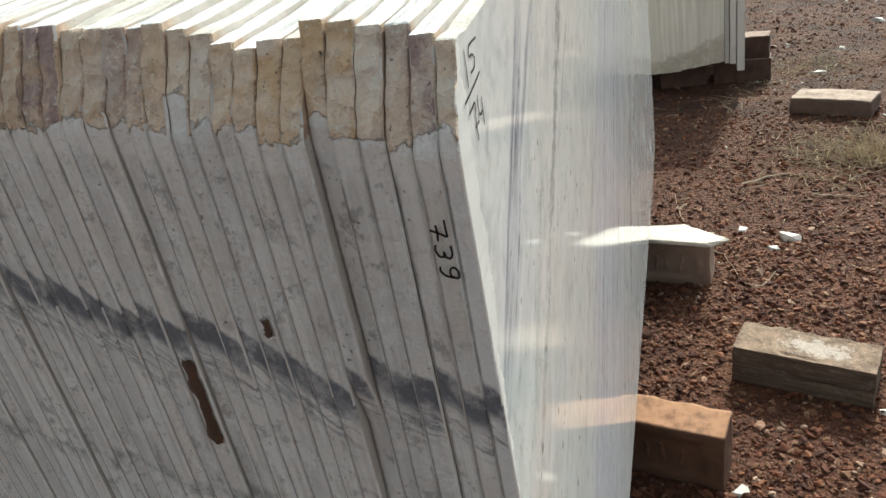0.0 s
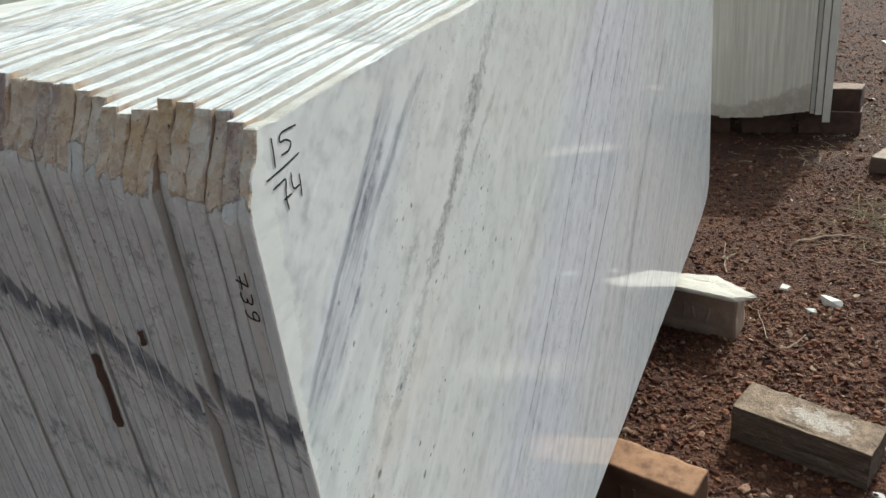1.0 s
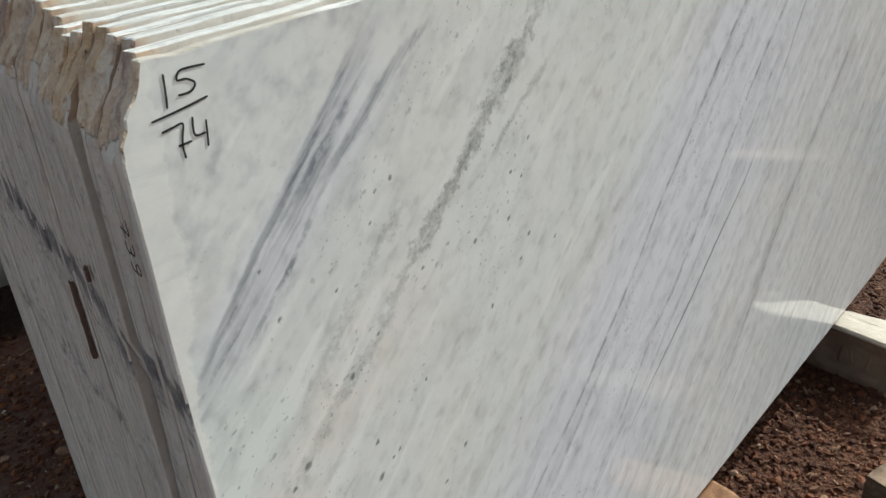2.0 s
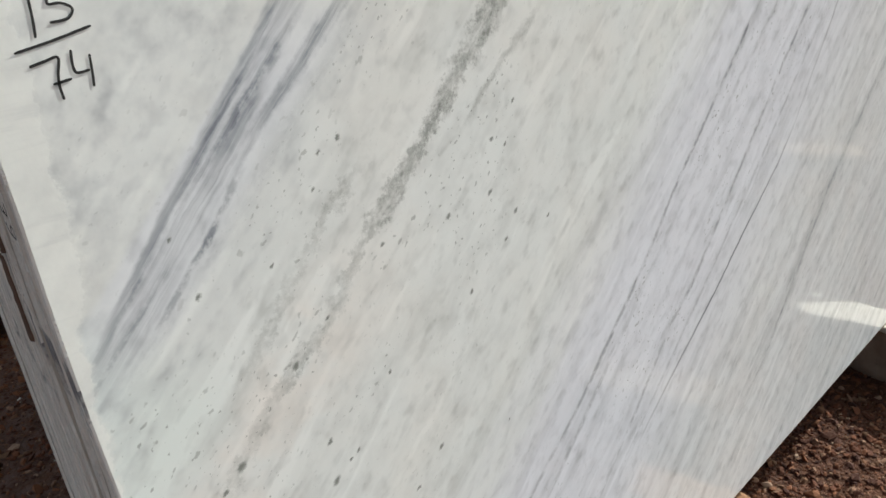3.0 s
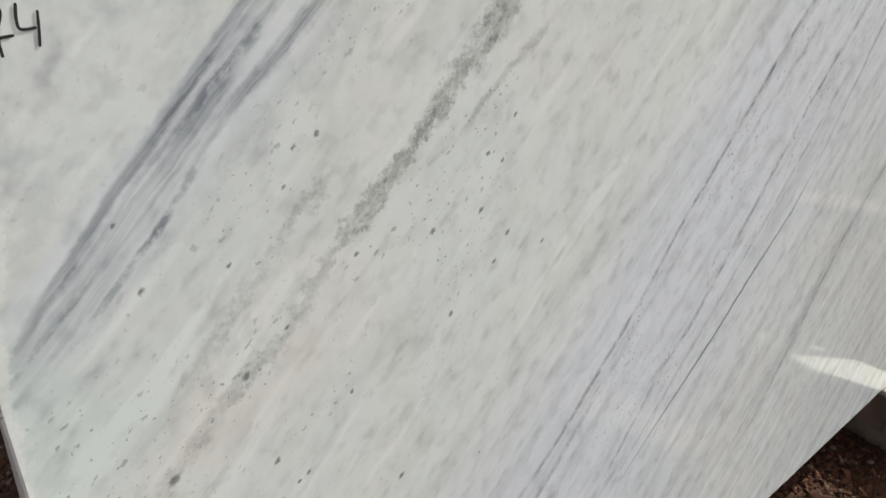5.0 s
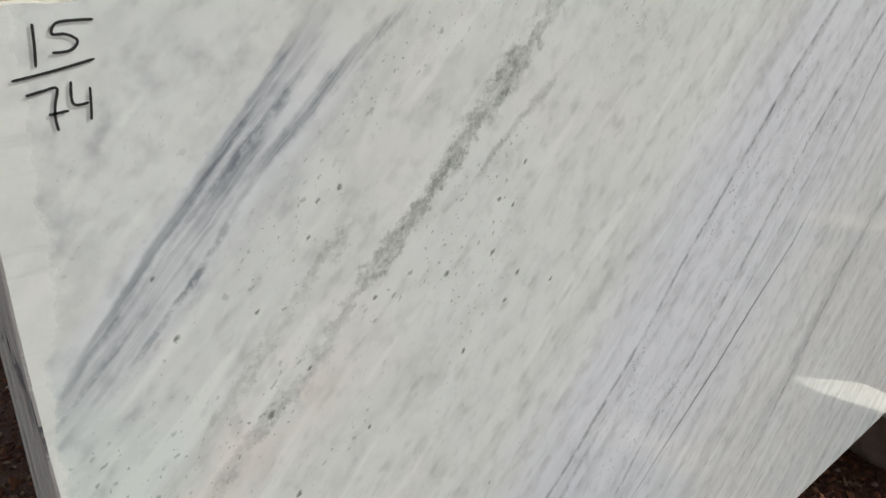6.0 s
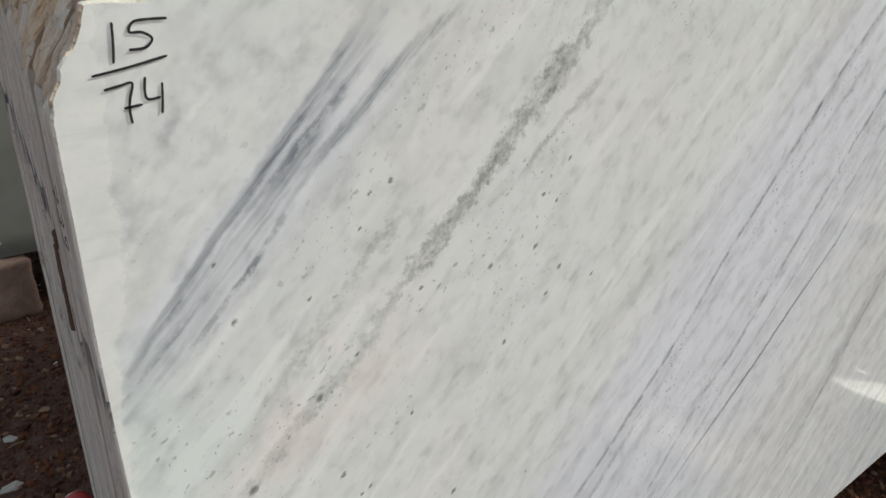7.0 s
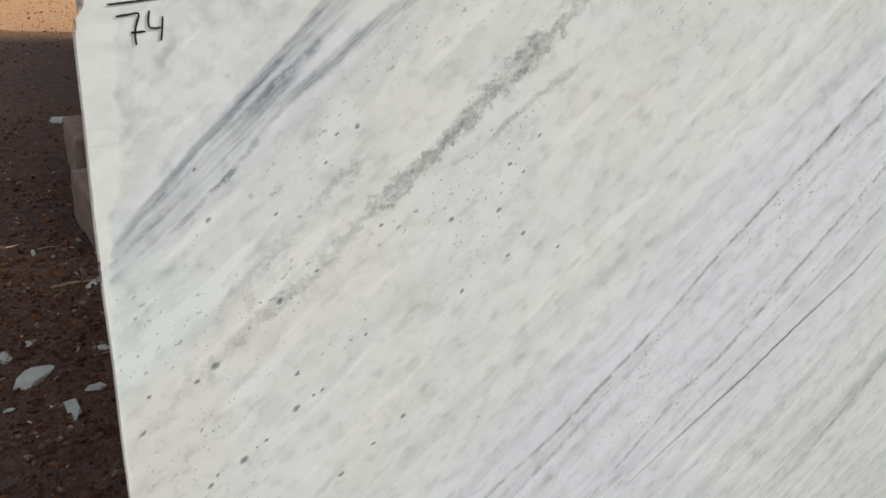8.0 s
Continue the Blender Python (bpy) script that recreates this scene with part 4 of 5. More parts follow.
def ribbon(name, strokes, width, mat, place):
    """Pen strokes as flat ribbons; place turns (u, v) into a point."""
    verts, faces = [], []
    for st in strokes:
        pts = []
        k = [st[0], *st, st[-1]]
        for a, b, c, d in zip(k, k[1:], k[2:], k[3:]):
            for i in range(6):
                t = i / 6
                pts.append([0.5 * (2 * b[j] + (c[j] - a[j]) * t + (2 * a[j] - 5 * b[j] + 4 * c[j] - d[j]) * t * t
                                   + (3 * b[j] - a[j] - 3 * c[j] + d[j]) * t ** 3) for j in (0, 1)])
        pts.append(list(st[-1]))
        n0 = len(verts)
        for i, q in enumerate(pts):
            a, b = pts[max(0, i - 1)], pts[min(len(pts) - 1, i + 1)]
            dx, dy = b[0] - a[0], b[1] - a[1]
            ln = math.hypot(dx, dy) or 1.0
            w = width * 0.5 * (1 + 0.18 * rnoise(q[0] * 400, q[1] * 400)) * (0.6 if i in (0, len(pts) - 1) else 1.0)
            verts += [place(q[0] - dy / ln * w, q[1] + dx / ln * w), place(q[0] + dy / ln * w, q[1] - dx / ln * w)]
        faces += [(n0 + 2 * i, n0 + 2 * i + 1, n0 + 2 * i + 3, n0 + 2 * i + 2) for i in range(len(pts) - 1)]
    return mesh_of(name, verts, faces, [mat])


def lerp(t, table):
    for (a, u), (b, v) in zip(table, table[1:]):
        if t <= b:
            return u + (v - u) * max(0.0, t - a) / (b - a)
    return table[-1][1]


def slab_mesh(name, outline, y0, thick, mats, wobble=None, end=0, chipped=0):
    """A slab: a closed outline in x and z, run back over its thickness, with small bevels at both faces. From the outline's
    place `end` on its skin takes the third material; up to `chipped` it does too on a plain slab."""
    n = len(outline)
    cx, cz = sum(p[0] for p in outline) / n, sum(p[1] for p in outline) / n
    cuts = (0.0, 0.06, 0.26, 0.44, 0.60, 0.76, 0.97, 1.0) if wobble else (0.0, 0.07, 0.93, 1.0)
    last = len(cuts) - 1
    verts = []
    for k, f in enumerate(cuts):
        shrink = ((0.0017 if k == 0 else 0.0005) if wobble else 0.0003) if k in (0, last) else 0.0
        for x, z in outline:
            dx, dz = (wobble(x, y0 + f * thick, z) if wobble else (0.0, 0.0))
            sx = (shrink if x < cx else -shrink) * min(1.0, abs(x - cx) / 0.6)
            sz = (shrink if z < cz else -shrink) * min(1.0, abs(z - cz) / 0.3)
            verts.append((x + dx + sx, y0 + f * thick, z + dz + sz))
    faces, picks = [], []
    for k in range(last):
        for i in range(n):
            j = (i + 1) % n
            faces.append((k * n + i, (k + 1) * n + i, (k + 1) * n + j, k * n + j))
            nick = wobble and k in (0, last - 1) and i < end and rnoise(outline[i][1] * 45, y0 * 300) > (-0.12 if i < chipped else 0.34)
            picks.append(2 if i >= end > 0 or (i < chipped and not wobble) else 3 if nick else 0)
    faces += [tuple(range(n)), tuple(last * n + i for i in reversed(range(n)))]
    picks += [1, 1]
    me = mesh_of(name, verts, faces, mats, picks)
    if wobble:
        me.polygons.foreach_set("use_smooth", [0 < f // n < last - 1 and f % n < end for f in range(len(faces) - 2)] + [False, False])
    return me


# ---- ground ----
def axis_steps(lo, a, b, hi, step):
    near = list(np.arange(a, b + 1e-6, step))
    out, d, v = [], step, b
    while v < hi:
        d *= 1.35
        v += d
        out.append(v)
    back, d, v = [], step, a
    while v > lo:
        d *= 1.35
        v -= d
        back.append(v)
    return back[::-1] + near + out


def ground_height(x, y):
    return 0.010 * rnoise(x * 1.1, y * 1.1, 3.0) + 0.006 * rnoise(x * 4.5, y * 4.5, 7.0) + 0.004 * rnoise(x * 17, y * 17, 1.0) - 0.004


gx, gy = axis_steps(-70, -1.0, 4.8, 70, 0.03), axis_steps(-70, -1.5, 3.4, 70, 0.03)
gverts = [(x, y, ground_height(x, y)) for y in gy for x in gx]
gfaces = [(j * len(gx) + i, j * len(gx) + i + 1, (j + 1) * len(gx) + i + 1, (j + 1) * len(gx) + i)
          for j in range(len(gy) - 1) for i in range(len(gx) - 1)]
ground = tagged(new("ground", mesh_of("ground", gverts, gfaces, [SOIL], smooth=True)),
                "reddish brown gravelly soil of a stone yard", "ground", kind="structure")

ICO = bmesh.new()
bmesh.ops.create_icosphere(ICO, subdivisions=1, radius=1.0)
ICO.verts.ensure_lookup_table()
ico_v = np.array([v.co[:] for v in ICO.verts])
ico_f = np.array([[v.index for v in f.verts] for f in ICO.faces])
ICO.free()


def scatter(name, zones, mat, seed, sizes, flat=(0.45, 0.85), clump=0.0):
    """Loose stones in rectangles (x0, x1, y0, y1, how many)."""
    rng = np.random.default_rng(seed)
    vs, fs, n0 = [], [], 0
    for x0, x1, y0, y1, count in zones:
        for _ in range(count):
            x, y = rng.uniform(x0, x1), rng.uniform(y0, y1)
            if clump and rnoise(x * 3.1, y * 3.1, seed) + 0.7 * rnoise(x * 9, y * 9, seed) < clump * rng.uniform(-1.2, 0.9):
                continue
            r = sizes[0] * (sizes[1] / sizes[0]) ** (rng.random() ** 2.2)
            v = ico_v * rng.uniform(0.45, 1.35, (len(ico_v), 1))
            v = v * (1.15, rng.uniform(0.5, 0.95), rng.uniform(*flat)) * r
            e = Euler((rng.normal(0, 0.35), rng.normal(0, 0.35), rng.uniform(0, 6.28))).to_matrix()
            v = v @ np.array(e).T + (x, y, ground_height(x, y) + r * 0.25)
            vs.append(v)
            fs.append(ico_f + n0)
            n0 += len(ico_v)
    return mesh_of(name, np.concatenate(vs).tolist(), np.concatenate(fs).tolist(), [mat])


gravel = tagged(new("gravel", scatter("gravel", [
    (0.55, 2.0, -1.05, 0.12, 17000), (2.0, 3.3, -1.3, 0.12, 9000), (3.3, 6.2, -2.2, 0.2, 9000), (6.2, 9.5, -3.2, 0.2, 6000),
    (-0.65, 0.40, 0.72, 2.2, 8000), (-0.75, 0.40, 2.2, 4.2, 4000), (-1.1, 0.5, 4.2, 9.0, 2500)], PEBBLE, 5, (0.0025, 0.0125), (0.4, 0.8))),
    "loose reddish brown gravel and crumbs lying on the soil", "gravel", kind="stuff")
stones = tagged(new("gravel", scatter("gravel", [(2.3, 3.4, -1.3, 0.0, 500), (3.3, 6.2, -2.4, 0.1, 1500), (6.2, 11.0, -4.0, 0.2, 2200), (0.6, 2.2, -1.0, 0.05, 900), (-0.6, 0.3, 0.8, 3.0, 1500)], PEBBLE, 12, (0.006, 0.019), (0.35, 0.7), 0.5)),
    "coarser reddish stones lying among the gravel", "gravel", kind="stuff")
rubble = tagged(new("marble_rubble", scatter("marble_rubble", [
    (3.55, 4.5, -0.75, -0.30, 90), (0.7, 3.2, -1.2, -0.05, 26), (-0.6, 0.3, 0.8, 3.2, 60), (3.2, 6.0, -2.0, -0.4, 40), (-0.9, 0.2, 3.2, 8.0, 30)],
    CHIP, 9, (0.004, 0.015), (0.25, 0.6))), "small pale marble crumbs scattered over the soil", "rubble", kind="stuff")


# ---- near stack of slabs ----
PITCH, COUNT = 0.0172, 39
# where each slab begins, from the polished front backwards; from there on they are evenly cut
STARTS = [0.0, 0.0125, 0.0285, 0.0450, 0.0620, 0.0815, 0.0970, 0.1130, 0.1305, 0.1480, 0.1645, 0.1835, 0.2005, 0.2195, 0.2360, 0.2555, 0.2755, 0.2955, 0.3130, 0.3300]
STARTS += [0.3470 + PITCH * k for k in range(COUNT - len(STARTS) + 1)]
HEIGHTS = (1.154, 1.158, 1.163, 1.165, 1.169, 1.172, 1.162, 1.163, 1.160, 1.164, 1.170, 1.175, 1.180, 1.178, 1.180, 1.181, 1.182, 1.187, 1.187, 1.190)
rng = random.Random(4)


STEPS = {2: 0.001, 3: -0.001, 4: 0.002, 5: 0.006, 6: -0.004, 7: -0.003, 8: -0.001, 9: 0.0015, 12: -0.001, 13: 0.001, 14: 0.005, 15: 0.001, 17: 0.002, 20: -0.002, 23: -0.003, 24: 0.003, 27: -0.002, 30: -0.003, 33: 0.002}


def slab_at(y):
    return max(0, sum(1 for v in STARTS if v <= y + 0.0006) - 1)


def end_x(y, i):
    return lerp(y, [(0.0, 0.000), (0.10, 0.013), (0.27, 0.036), (0.45, 0.051), (0.60, 0.069), (0.70, 0.082)]) + STEPS.get(i, 0.0)


def end_wobble(x, y, z):
    if x > 0.16:
        return 0.0, 0.0012 * rnoise(x * 60, y * 200, z * 60) if z > 1.0 else 0.0
    crust = min(1.0, max(0.0, (z - 1.096 - 0.07 * y) / 0.012))
    i = min(slab_at(y), COUNT - 1)
    lean = (y - STARTS[i]) / (STARTS[i + 1] - STARTS[i]) - 0.5
    low = 0.0005 * rnoise(x * 20, y * 330, z * 16) + lean * (0.0013 + 0.0022 * rnoise(i * 1.71, 2.0, z * 1.5))
    return low + crust * (0.0028 * rnoise(x * 60, y * 60, z * 60) + 0.0012 * rnoise(x * 170, y * 160, z * 190)), 0.0


def near_slab(i):
    y0 = STARTS[i]
    thick = STARTS[i + 1] - y0 - (0.0009 + 0.0005 * rnoise(i * 2.1, 8.0))
    xe = end_x(y0, i) + (rng.uniform(-0.0012, 0.0012) if i else 0.0)
    top = HEIGHTS[i] if i < len(HEIGHTS) else 1.190 + rng.uniform(-0.004, 0.004)
    xt = lerp(y0, [(0.0, 0.026), (0.03, 0.036), (0.13, 0.042), (0.25, 0.068), (0.35, 0.072), (0.45, 0.082), (0.70, 0.110)]) + rng.uniform(-0.003, 0.003)
    zc = 1.096 + 0.075 * y0 + rng.uniform(-0.004, 0.004)
    low = 0.172
    right = 2.30 + (rng.uniform(-0.03, 0.02) if i else 0.0)
    pts = []
    for k in range(38):
        z = low + (zc - low) * k / 38
        x = xe + 0.0008 * rnoise(z * 14, i * 0.6) + (0.018 if i < 2 else 0.005) * max(0.0, 0.96 - z)
        if i == 6 and z < 0.925:
            x += 0.013 * min(1.0, (0.925 - z) / 0.03) * (1 - 0.5 * min(1.0, (0.925 - z) / 0.25))
        pts.append((x, z))
    for k in range(21):
        f = k / 20
        bulge = 0.0050 * math.sin(f * math.pi) * rnoise(i * 0.33, 4.0) + 0.0022 * rnoise(f * 5, i * 0.4, 2.0)
        pts.append((xe + (xt - xe) * (f ** 1.45 * 0.55 + 0.45 * f * f * (3 - 2 * f)) + bulge, zc + (top - zc) * f))
    end = len(pts) - 1
    for k in range(1, 121):
        x = xt + (right - 0.05 - xt) * (k / 120) ** 1.5
        sag = 0.0040 * rnoise(x * 2.1, i * 0.83) + 0.0030 * rnoise(x * 6.3, i * 1.37, 5.0)
        nick = 0.0030 * max(0.0, rnoise(x * 31, i * 2.9, 9.0) - 0.25)
        pts.append((x, top + 0.064 * min(0.62, x - xt) + 0.0010 * rnoise(x * 23, i * 1.7) - nick + sag * min(1.0, x * 4) * (1.0 if i else 0.35)))
    for k in range(10):
        z = top - 0.03 - (top - 0.03 - 0.30) * k / 9
        pts.append((right + 0.07 * (top - z) / 0.9 + 0.004 * rnoise(z * 9, i), z))
    pts += [(right + 0.066, 0.245), (right + 0.02, 0.205), (right - 0.10, 0.180), (right - 0.3, low), (1.3, low), (0.6, low)]
    return slab_mesh("marble_slab", pts, y0, thick, [SAWN, INNER if i else POLISHED, SAWN_TOP, EDGE], end_wobble, end, 36)


near = []
for i in range(COUNT):
    text = "white marble slab with rough brown crusted end in a stack"
    if i == 0:
        text = "polished white marble slab with grey diagonal veins and handwritten fraction"
    elif i == 1:
        text = "white marble slab with a handwritten number on its grey end"
    elif i in (10, 15):
        text = "white marble slab with a dark brown resin stain on its end"
    near.append(tagged(new("marble_slab", near_slab(i)), text, "marble slab", "slabs of the near stack", "thing"))

part("handwritten_number", ribbon("handwritten_number", [
    [(0.0372, 1.1445), (0.0365, 1.134), (0.0352, 1.1235)],
    [(0.0665, 1.1450), (0.0560, 1.1450), (0.0480, 1.1440), (0.0455, 1.1390), (0.0520, 1.1385), (0.0570, 1.1350), (0.0530, 1.1305), (0.0440, 1.1298)],
    [(0.0230, 1.1178), (0.0430, 1.1210), (0.0640, 1.1253)],
    [(0.0280, 1.1100), (0.0360, 1.1115), (0.0430, 1.1123), (0.0408, 1.1040), (0.0398, 1.0975), (0.0402, 1.0905)],
    [(0.0370, 1.0992), (0.0470, 1.1003)],
    [(0.0503, 1.1150), (0.0492, 1.1070), (0.0505, 1.1028), (0.0575, 1.1032)],
    [(0.0592, 1.1112), (0.0583, 1.1020), (0.0572, 1.0940)]], 0.0015, INK, lambda u, v: (u, -0.0005, v)), near[0], "black marker fraction 15 over 74")


def end_ink(u, v):
    """A pen place on the second slab's end, in thirds of a millimetre grid."""
    px, py = 700 + u / 3, 360 + v / 3
    y = 0.0255 - 0.00033 * (px - 765) + 0.000053 * (py - 400)
    z = 1.053 - 0.00038 * (py - 400)
    return (end_x(STARTS[1], 1) - 0.0030, y - 0.002, z + 0.004)


part("handwritten_number", ribbon("handwritten_number", [
    [(262, 105), (270, 150), (280, 195)], [(277, 192), (230, 172), (182, 155)], [(214, 130), (224, 170), (226, 215)],
    [(212, 230), (210, 258), (232, 292), (262, 292), (256, 270), (262, 292), (292, 304), (303, 280), (294, 238)],
    [(232, 345), (236, 372), (270, 398), (338, 412)], [(338, 412), (334, 376), (308, 352), (288, 366), (294, 396), (312, 408)]],
    12.5, INK, end_ink), near[1], "black marker number 739")


def resin(i, y, z0, z1, w, seed):
    """A dried drip on a slab's end."""
    n = 14
    verts, faces = [], []
    for k in range(n + 1):
        f = k / n
        z = z0 + (z1 - z0) * f
        h = w * (0.82 + 0.4 * rnoise(f * 7, seed, 3.0)) * (0.7 if k in (0, n) else 1.0)
        yl = y + h * (0.55 + 0.45 * rnoise(f * 5, seed))
        yr = y - h * 0.45
        x = end_x(STARTS[i], i) + 0.005 * max(0.0, 0.95 - z)
        verts += [(x - 0.0016, yl, z), (x - 0.0048 - 0.0012 * rnoise(f * 9, seed, 8.0), (yl + yr) / 2, z), (x - 0.0022, yr, z)]
    for k in range(n):
        a = 3 * k
        faces += [(a, a + 1, a + 4, a + 3), (a + 1, a + 2, a + 5, a + 4)]
    part("resin_stain", mesh_of("resin_stain", verts, faces, [RESIN], smooth=True), near[i], "dark brown dried resin")


resin(15, 0.2625, 0.930, 0.844, 0.0145, 2.0)
resin(10, 0.1700, 0.977, 0.962, 0.0080, 5.0)


# ---- bricks and stones ----
def brick(x, y, turn, size, mat, seed, label, z=0.0, stamp=True, group="bricks under the slabs"):
    me = rough_box("brick", size, [mat], seed, 0.008, 0.0026, 0.0034, 24.0, (size[1] * 0.36, size[2] * 0.32, 0.007) if stamp else None)
    ob = new("brick", me)
    ob.matrix_world = pose(x, y, z - 0.006, 0, 0, turn)
    tagged(ob, label, "brick", group)
    if stamp:
        r = random.Random(seed)
        for k in range(3):
            h = size[2] * r.uniform(0.26, 0.36)
            b = part("stamped_mark", rough_box("stamped_mark", (0.004, 0.009, h), [mat], seed + k, 0.006, 0.0015, 0.0004), ob)
            b.matrix_local = pose(-size[0] / 2 + 0.0065, (k - 1) * size[1] * 0.14, size[2] / 2 - h / 2, r.uniform(-14, 14), 0, 0)
    return ob


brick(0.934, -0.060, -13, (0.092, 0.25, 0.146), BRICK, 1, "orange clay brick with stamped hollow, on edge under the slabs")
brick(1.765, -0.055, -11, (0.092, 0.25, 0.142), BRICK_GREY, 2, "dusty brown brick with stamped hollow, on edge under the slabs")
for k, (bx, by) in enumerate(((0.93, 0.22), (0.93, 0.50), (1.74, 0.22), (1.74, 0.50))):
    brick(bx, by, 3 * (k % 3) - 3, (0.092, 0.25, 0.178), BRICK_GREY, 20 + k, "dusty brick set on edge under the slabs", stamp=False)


def plate(name, outline, z0, z1, mat):
    """A broken plate of stone: a ragged outline with a worn upper edge and an uneven top."""
    ring = []
    for k, (a, b) in enumerate(zip(outline, outline[1:] + outline[:1])):
        for f in range(6):
            ring.append((a[0] + (b[0] - a[0]) * f / 6, a[1] + (b[1] - a[1]) * f / 6))
    n = len(ring)
    cx, cy = sum(p[0] for p in ring) / n, sum(p[1] for p in ring) / n
    verts, faces = [], []
    for shrink, f in ((0.93, 0.0), (1.0, 0.35), (0.985, 0.72), (0.93, 0.95), (0.62, 1.05), (0.25, 1.0)):
        for x, y in ring:
            r = shrink + (0.035 * rnoise(x * 45, y * 45, f * 6) if 0.3 < f < 0.96 else 0.0)
            px, py = cx + (x - cx) * r, cy + (y - cy) * r
            verts.append((px, py, z0 + (z1 - z0) * f + (0.0022 * rnoise(px * 30, py * 30, 3.0) + 0.0008 * rnoise(px * 110, py * 110, f) if f > 0.3 else 0.0)))
    for k in range(5):
        faces += [(k * n + i, k * n + (i + 1) % n, (k + 1) * n + (i + 1) % n, (k + 1) * n + i) for i in range(n)]
    faces += [tuple(reversed(range(n))), tuple(range(5 * n, 6 * n))]
    return mesh_of(name, verts, faces, [mat])


tagged(new("marble_shard", plate("marble_shard", [(1.715, 0.045), (1.800, 0.045), (1.806, -0.06), (1.808, -0.100), (1.765, -0.150), (1.700, -0.226), (1.668, -0.165), (1.688, -0.08)], 0.1425, 0.1575, LEDGE)),
       "pointed cream white marble shard wedged between a brick and the slabs", "marble shard")
shim = new("marble_shard", shard_mesh("marble_shard", 60, 0.10, 0.09, 0.032, CHIP))
shim.matrix_world = pose(0.955, 0.065, 0.139)
tagged(shim, "white marble shard packed on a brick under the slabs", "marble shard")

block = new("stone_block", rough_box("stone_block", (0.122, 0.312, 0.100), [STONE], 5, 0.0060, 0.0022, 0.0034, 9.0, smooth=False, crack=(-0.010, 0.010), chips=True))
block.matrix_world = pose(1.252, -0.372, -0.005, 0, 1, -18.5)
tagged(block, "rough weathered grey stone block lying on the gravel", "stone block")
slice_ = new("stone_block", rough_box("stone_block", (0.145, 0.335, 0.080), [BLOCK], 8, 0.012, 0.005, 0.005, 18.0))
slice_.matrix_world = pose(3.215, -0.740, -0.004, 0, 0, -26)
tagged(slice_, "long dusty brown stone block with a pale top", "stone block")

# ---- chips that can be told apart ----
CHIPS = [(2.000, -0.425, 0.105, 0.056, 0.034, 20), (2.075, -0.285, 0.062, 0.026, 0.012, -20), (1.93, -0.37, 0.042, 0.034, 0.016, 40),
         (3.87, -0.765, 0.10, 0.05, 0.03, 70), (4.84, -1.236, 0.09, 0.06, 0.035, 30), (0.865, -0.205, 0.055, 0.028, 0.014, -50),
         (1.144, -0.525, 0.040, 0.024, 0.012, 60), (-0.145, 1.350, 0.165, 0.075, 0.022, 48), (-0.058, 1.168, 0.088, 0.038, 0.022, -82),
         (0.001, 1.244, 0.055, 0.028, 0.016, 5), (0.006, 3.926, 0.17, 0.09, 0.04, 10), (-0.215, 1.465, 0.045, 0.06, 0.02, 20),
         (-0.165, 1.521, 0.036, 0.026, 0.014, 0), (0.031, 1.868, 0.10, 0.025, 0.014, 65), (0.029, 1.441, 0.040, 0.026, 0.014, 15),
         (1.07, -0.055, 0.022, 0.014, 0.010, 0), (4.3, -0.95, 0.06, 0.04, 0.02, 0),
         (6.6, -1.35, 0.17, 0.10, 0.05, 20), (7.3, -1.0, 0.15, 0.09, 0.05, 60), (6.0, -0.75, 0.11, 0.08, 0.04, 10), (8.2, -1.9, 0.20, 0.12, 0.06, 35)]
for k, (x, y, l, w, h, a) in enumerate(CHIPS):
    c = new("marble_chip", shard_mesh("marble_chip", 100 + k, 1.2 * l, 1.25 * w, h * 0.6, CHIP))
    c.matrix_world = pose(x, y, ground_height(x, y) - 0.001, 0, 0, a)
    tagged(c, "broken off white marble chip lying on the soil", "marble chip", "marble chips on the ground")


# ---- far stack in front and stacks behind ----
def plain_slab(xl, xr, low, top, y0, thick, mats, seed, broken=0.0):
    pts = []
    group = (seed // 3) * 1.3
    for k in range(26):
        f = k / 25
        z = low + (top - low) * f * f * 0.6 + (top - low) * f * 0.4
        down = max(0.0, 1 - (z - low) / 0.20)
        b = broken * min(1.0, down * 2.2) * (0.55 + 0.9 * rnoise(z * 26, group) + 0.5 * rnoise(z * 60, group * 2.3))
        pts.append((xl - b + 0.002 * rnoise(z * 8, seed), z + (0.012 * rnoise(group) if k == 0 else 0.0)))
    pts += [(xr, top + 0.004 * rnoise(seed)), (xr + 0.02, low + 0.01)]
    for k in range(1, 12):
        x = xr + (xl - xr) * k / 12
        pts.append((x, low + 0.004 * rnoise(x * 11, seed)))
    return slab_mesh("marble_slab", pts, y0, thick, mats, None, 0, 9 if len(mats) > 2 else 0)


for i in range(44):
    y0 = (-0.393, -0.355, -0.322)[i] if i < 3 else -0.300 + (i - 3) * 0.0172
    low = (0.115, 0.150, 0.150)[i] if i < 3 else 0.168 - 0.038 * math.sin(min(1.0, (i - 3) / 36) * math.pi) + 0.004 * rnoise(i * 0.7)
    xl = (3.60, 3.61, 3.63)[i] if i < 3 else 3.620 + 0.002 * rnoise(i * 1.9)
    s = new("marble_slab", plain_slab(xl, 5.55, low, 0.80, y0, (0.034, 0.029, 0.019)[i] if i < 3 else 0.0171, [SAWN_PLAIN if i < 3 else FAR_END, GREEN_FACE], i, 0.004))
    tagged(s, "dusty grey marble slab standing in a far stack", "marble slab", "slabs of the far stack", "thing")
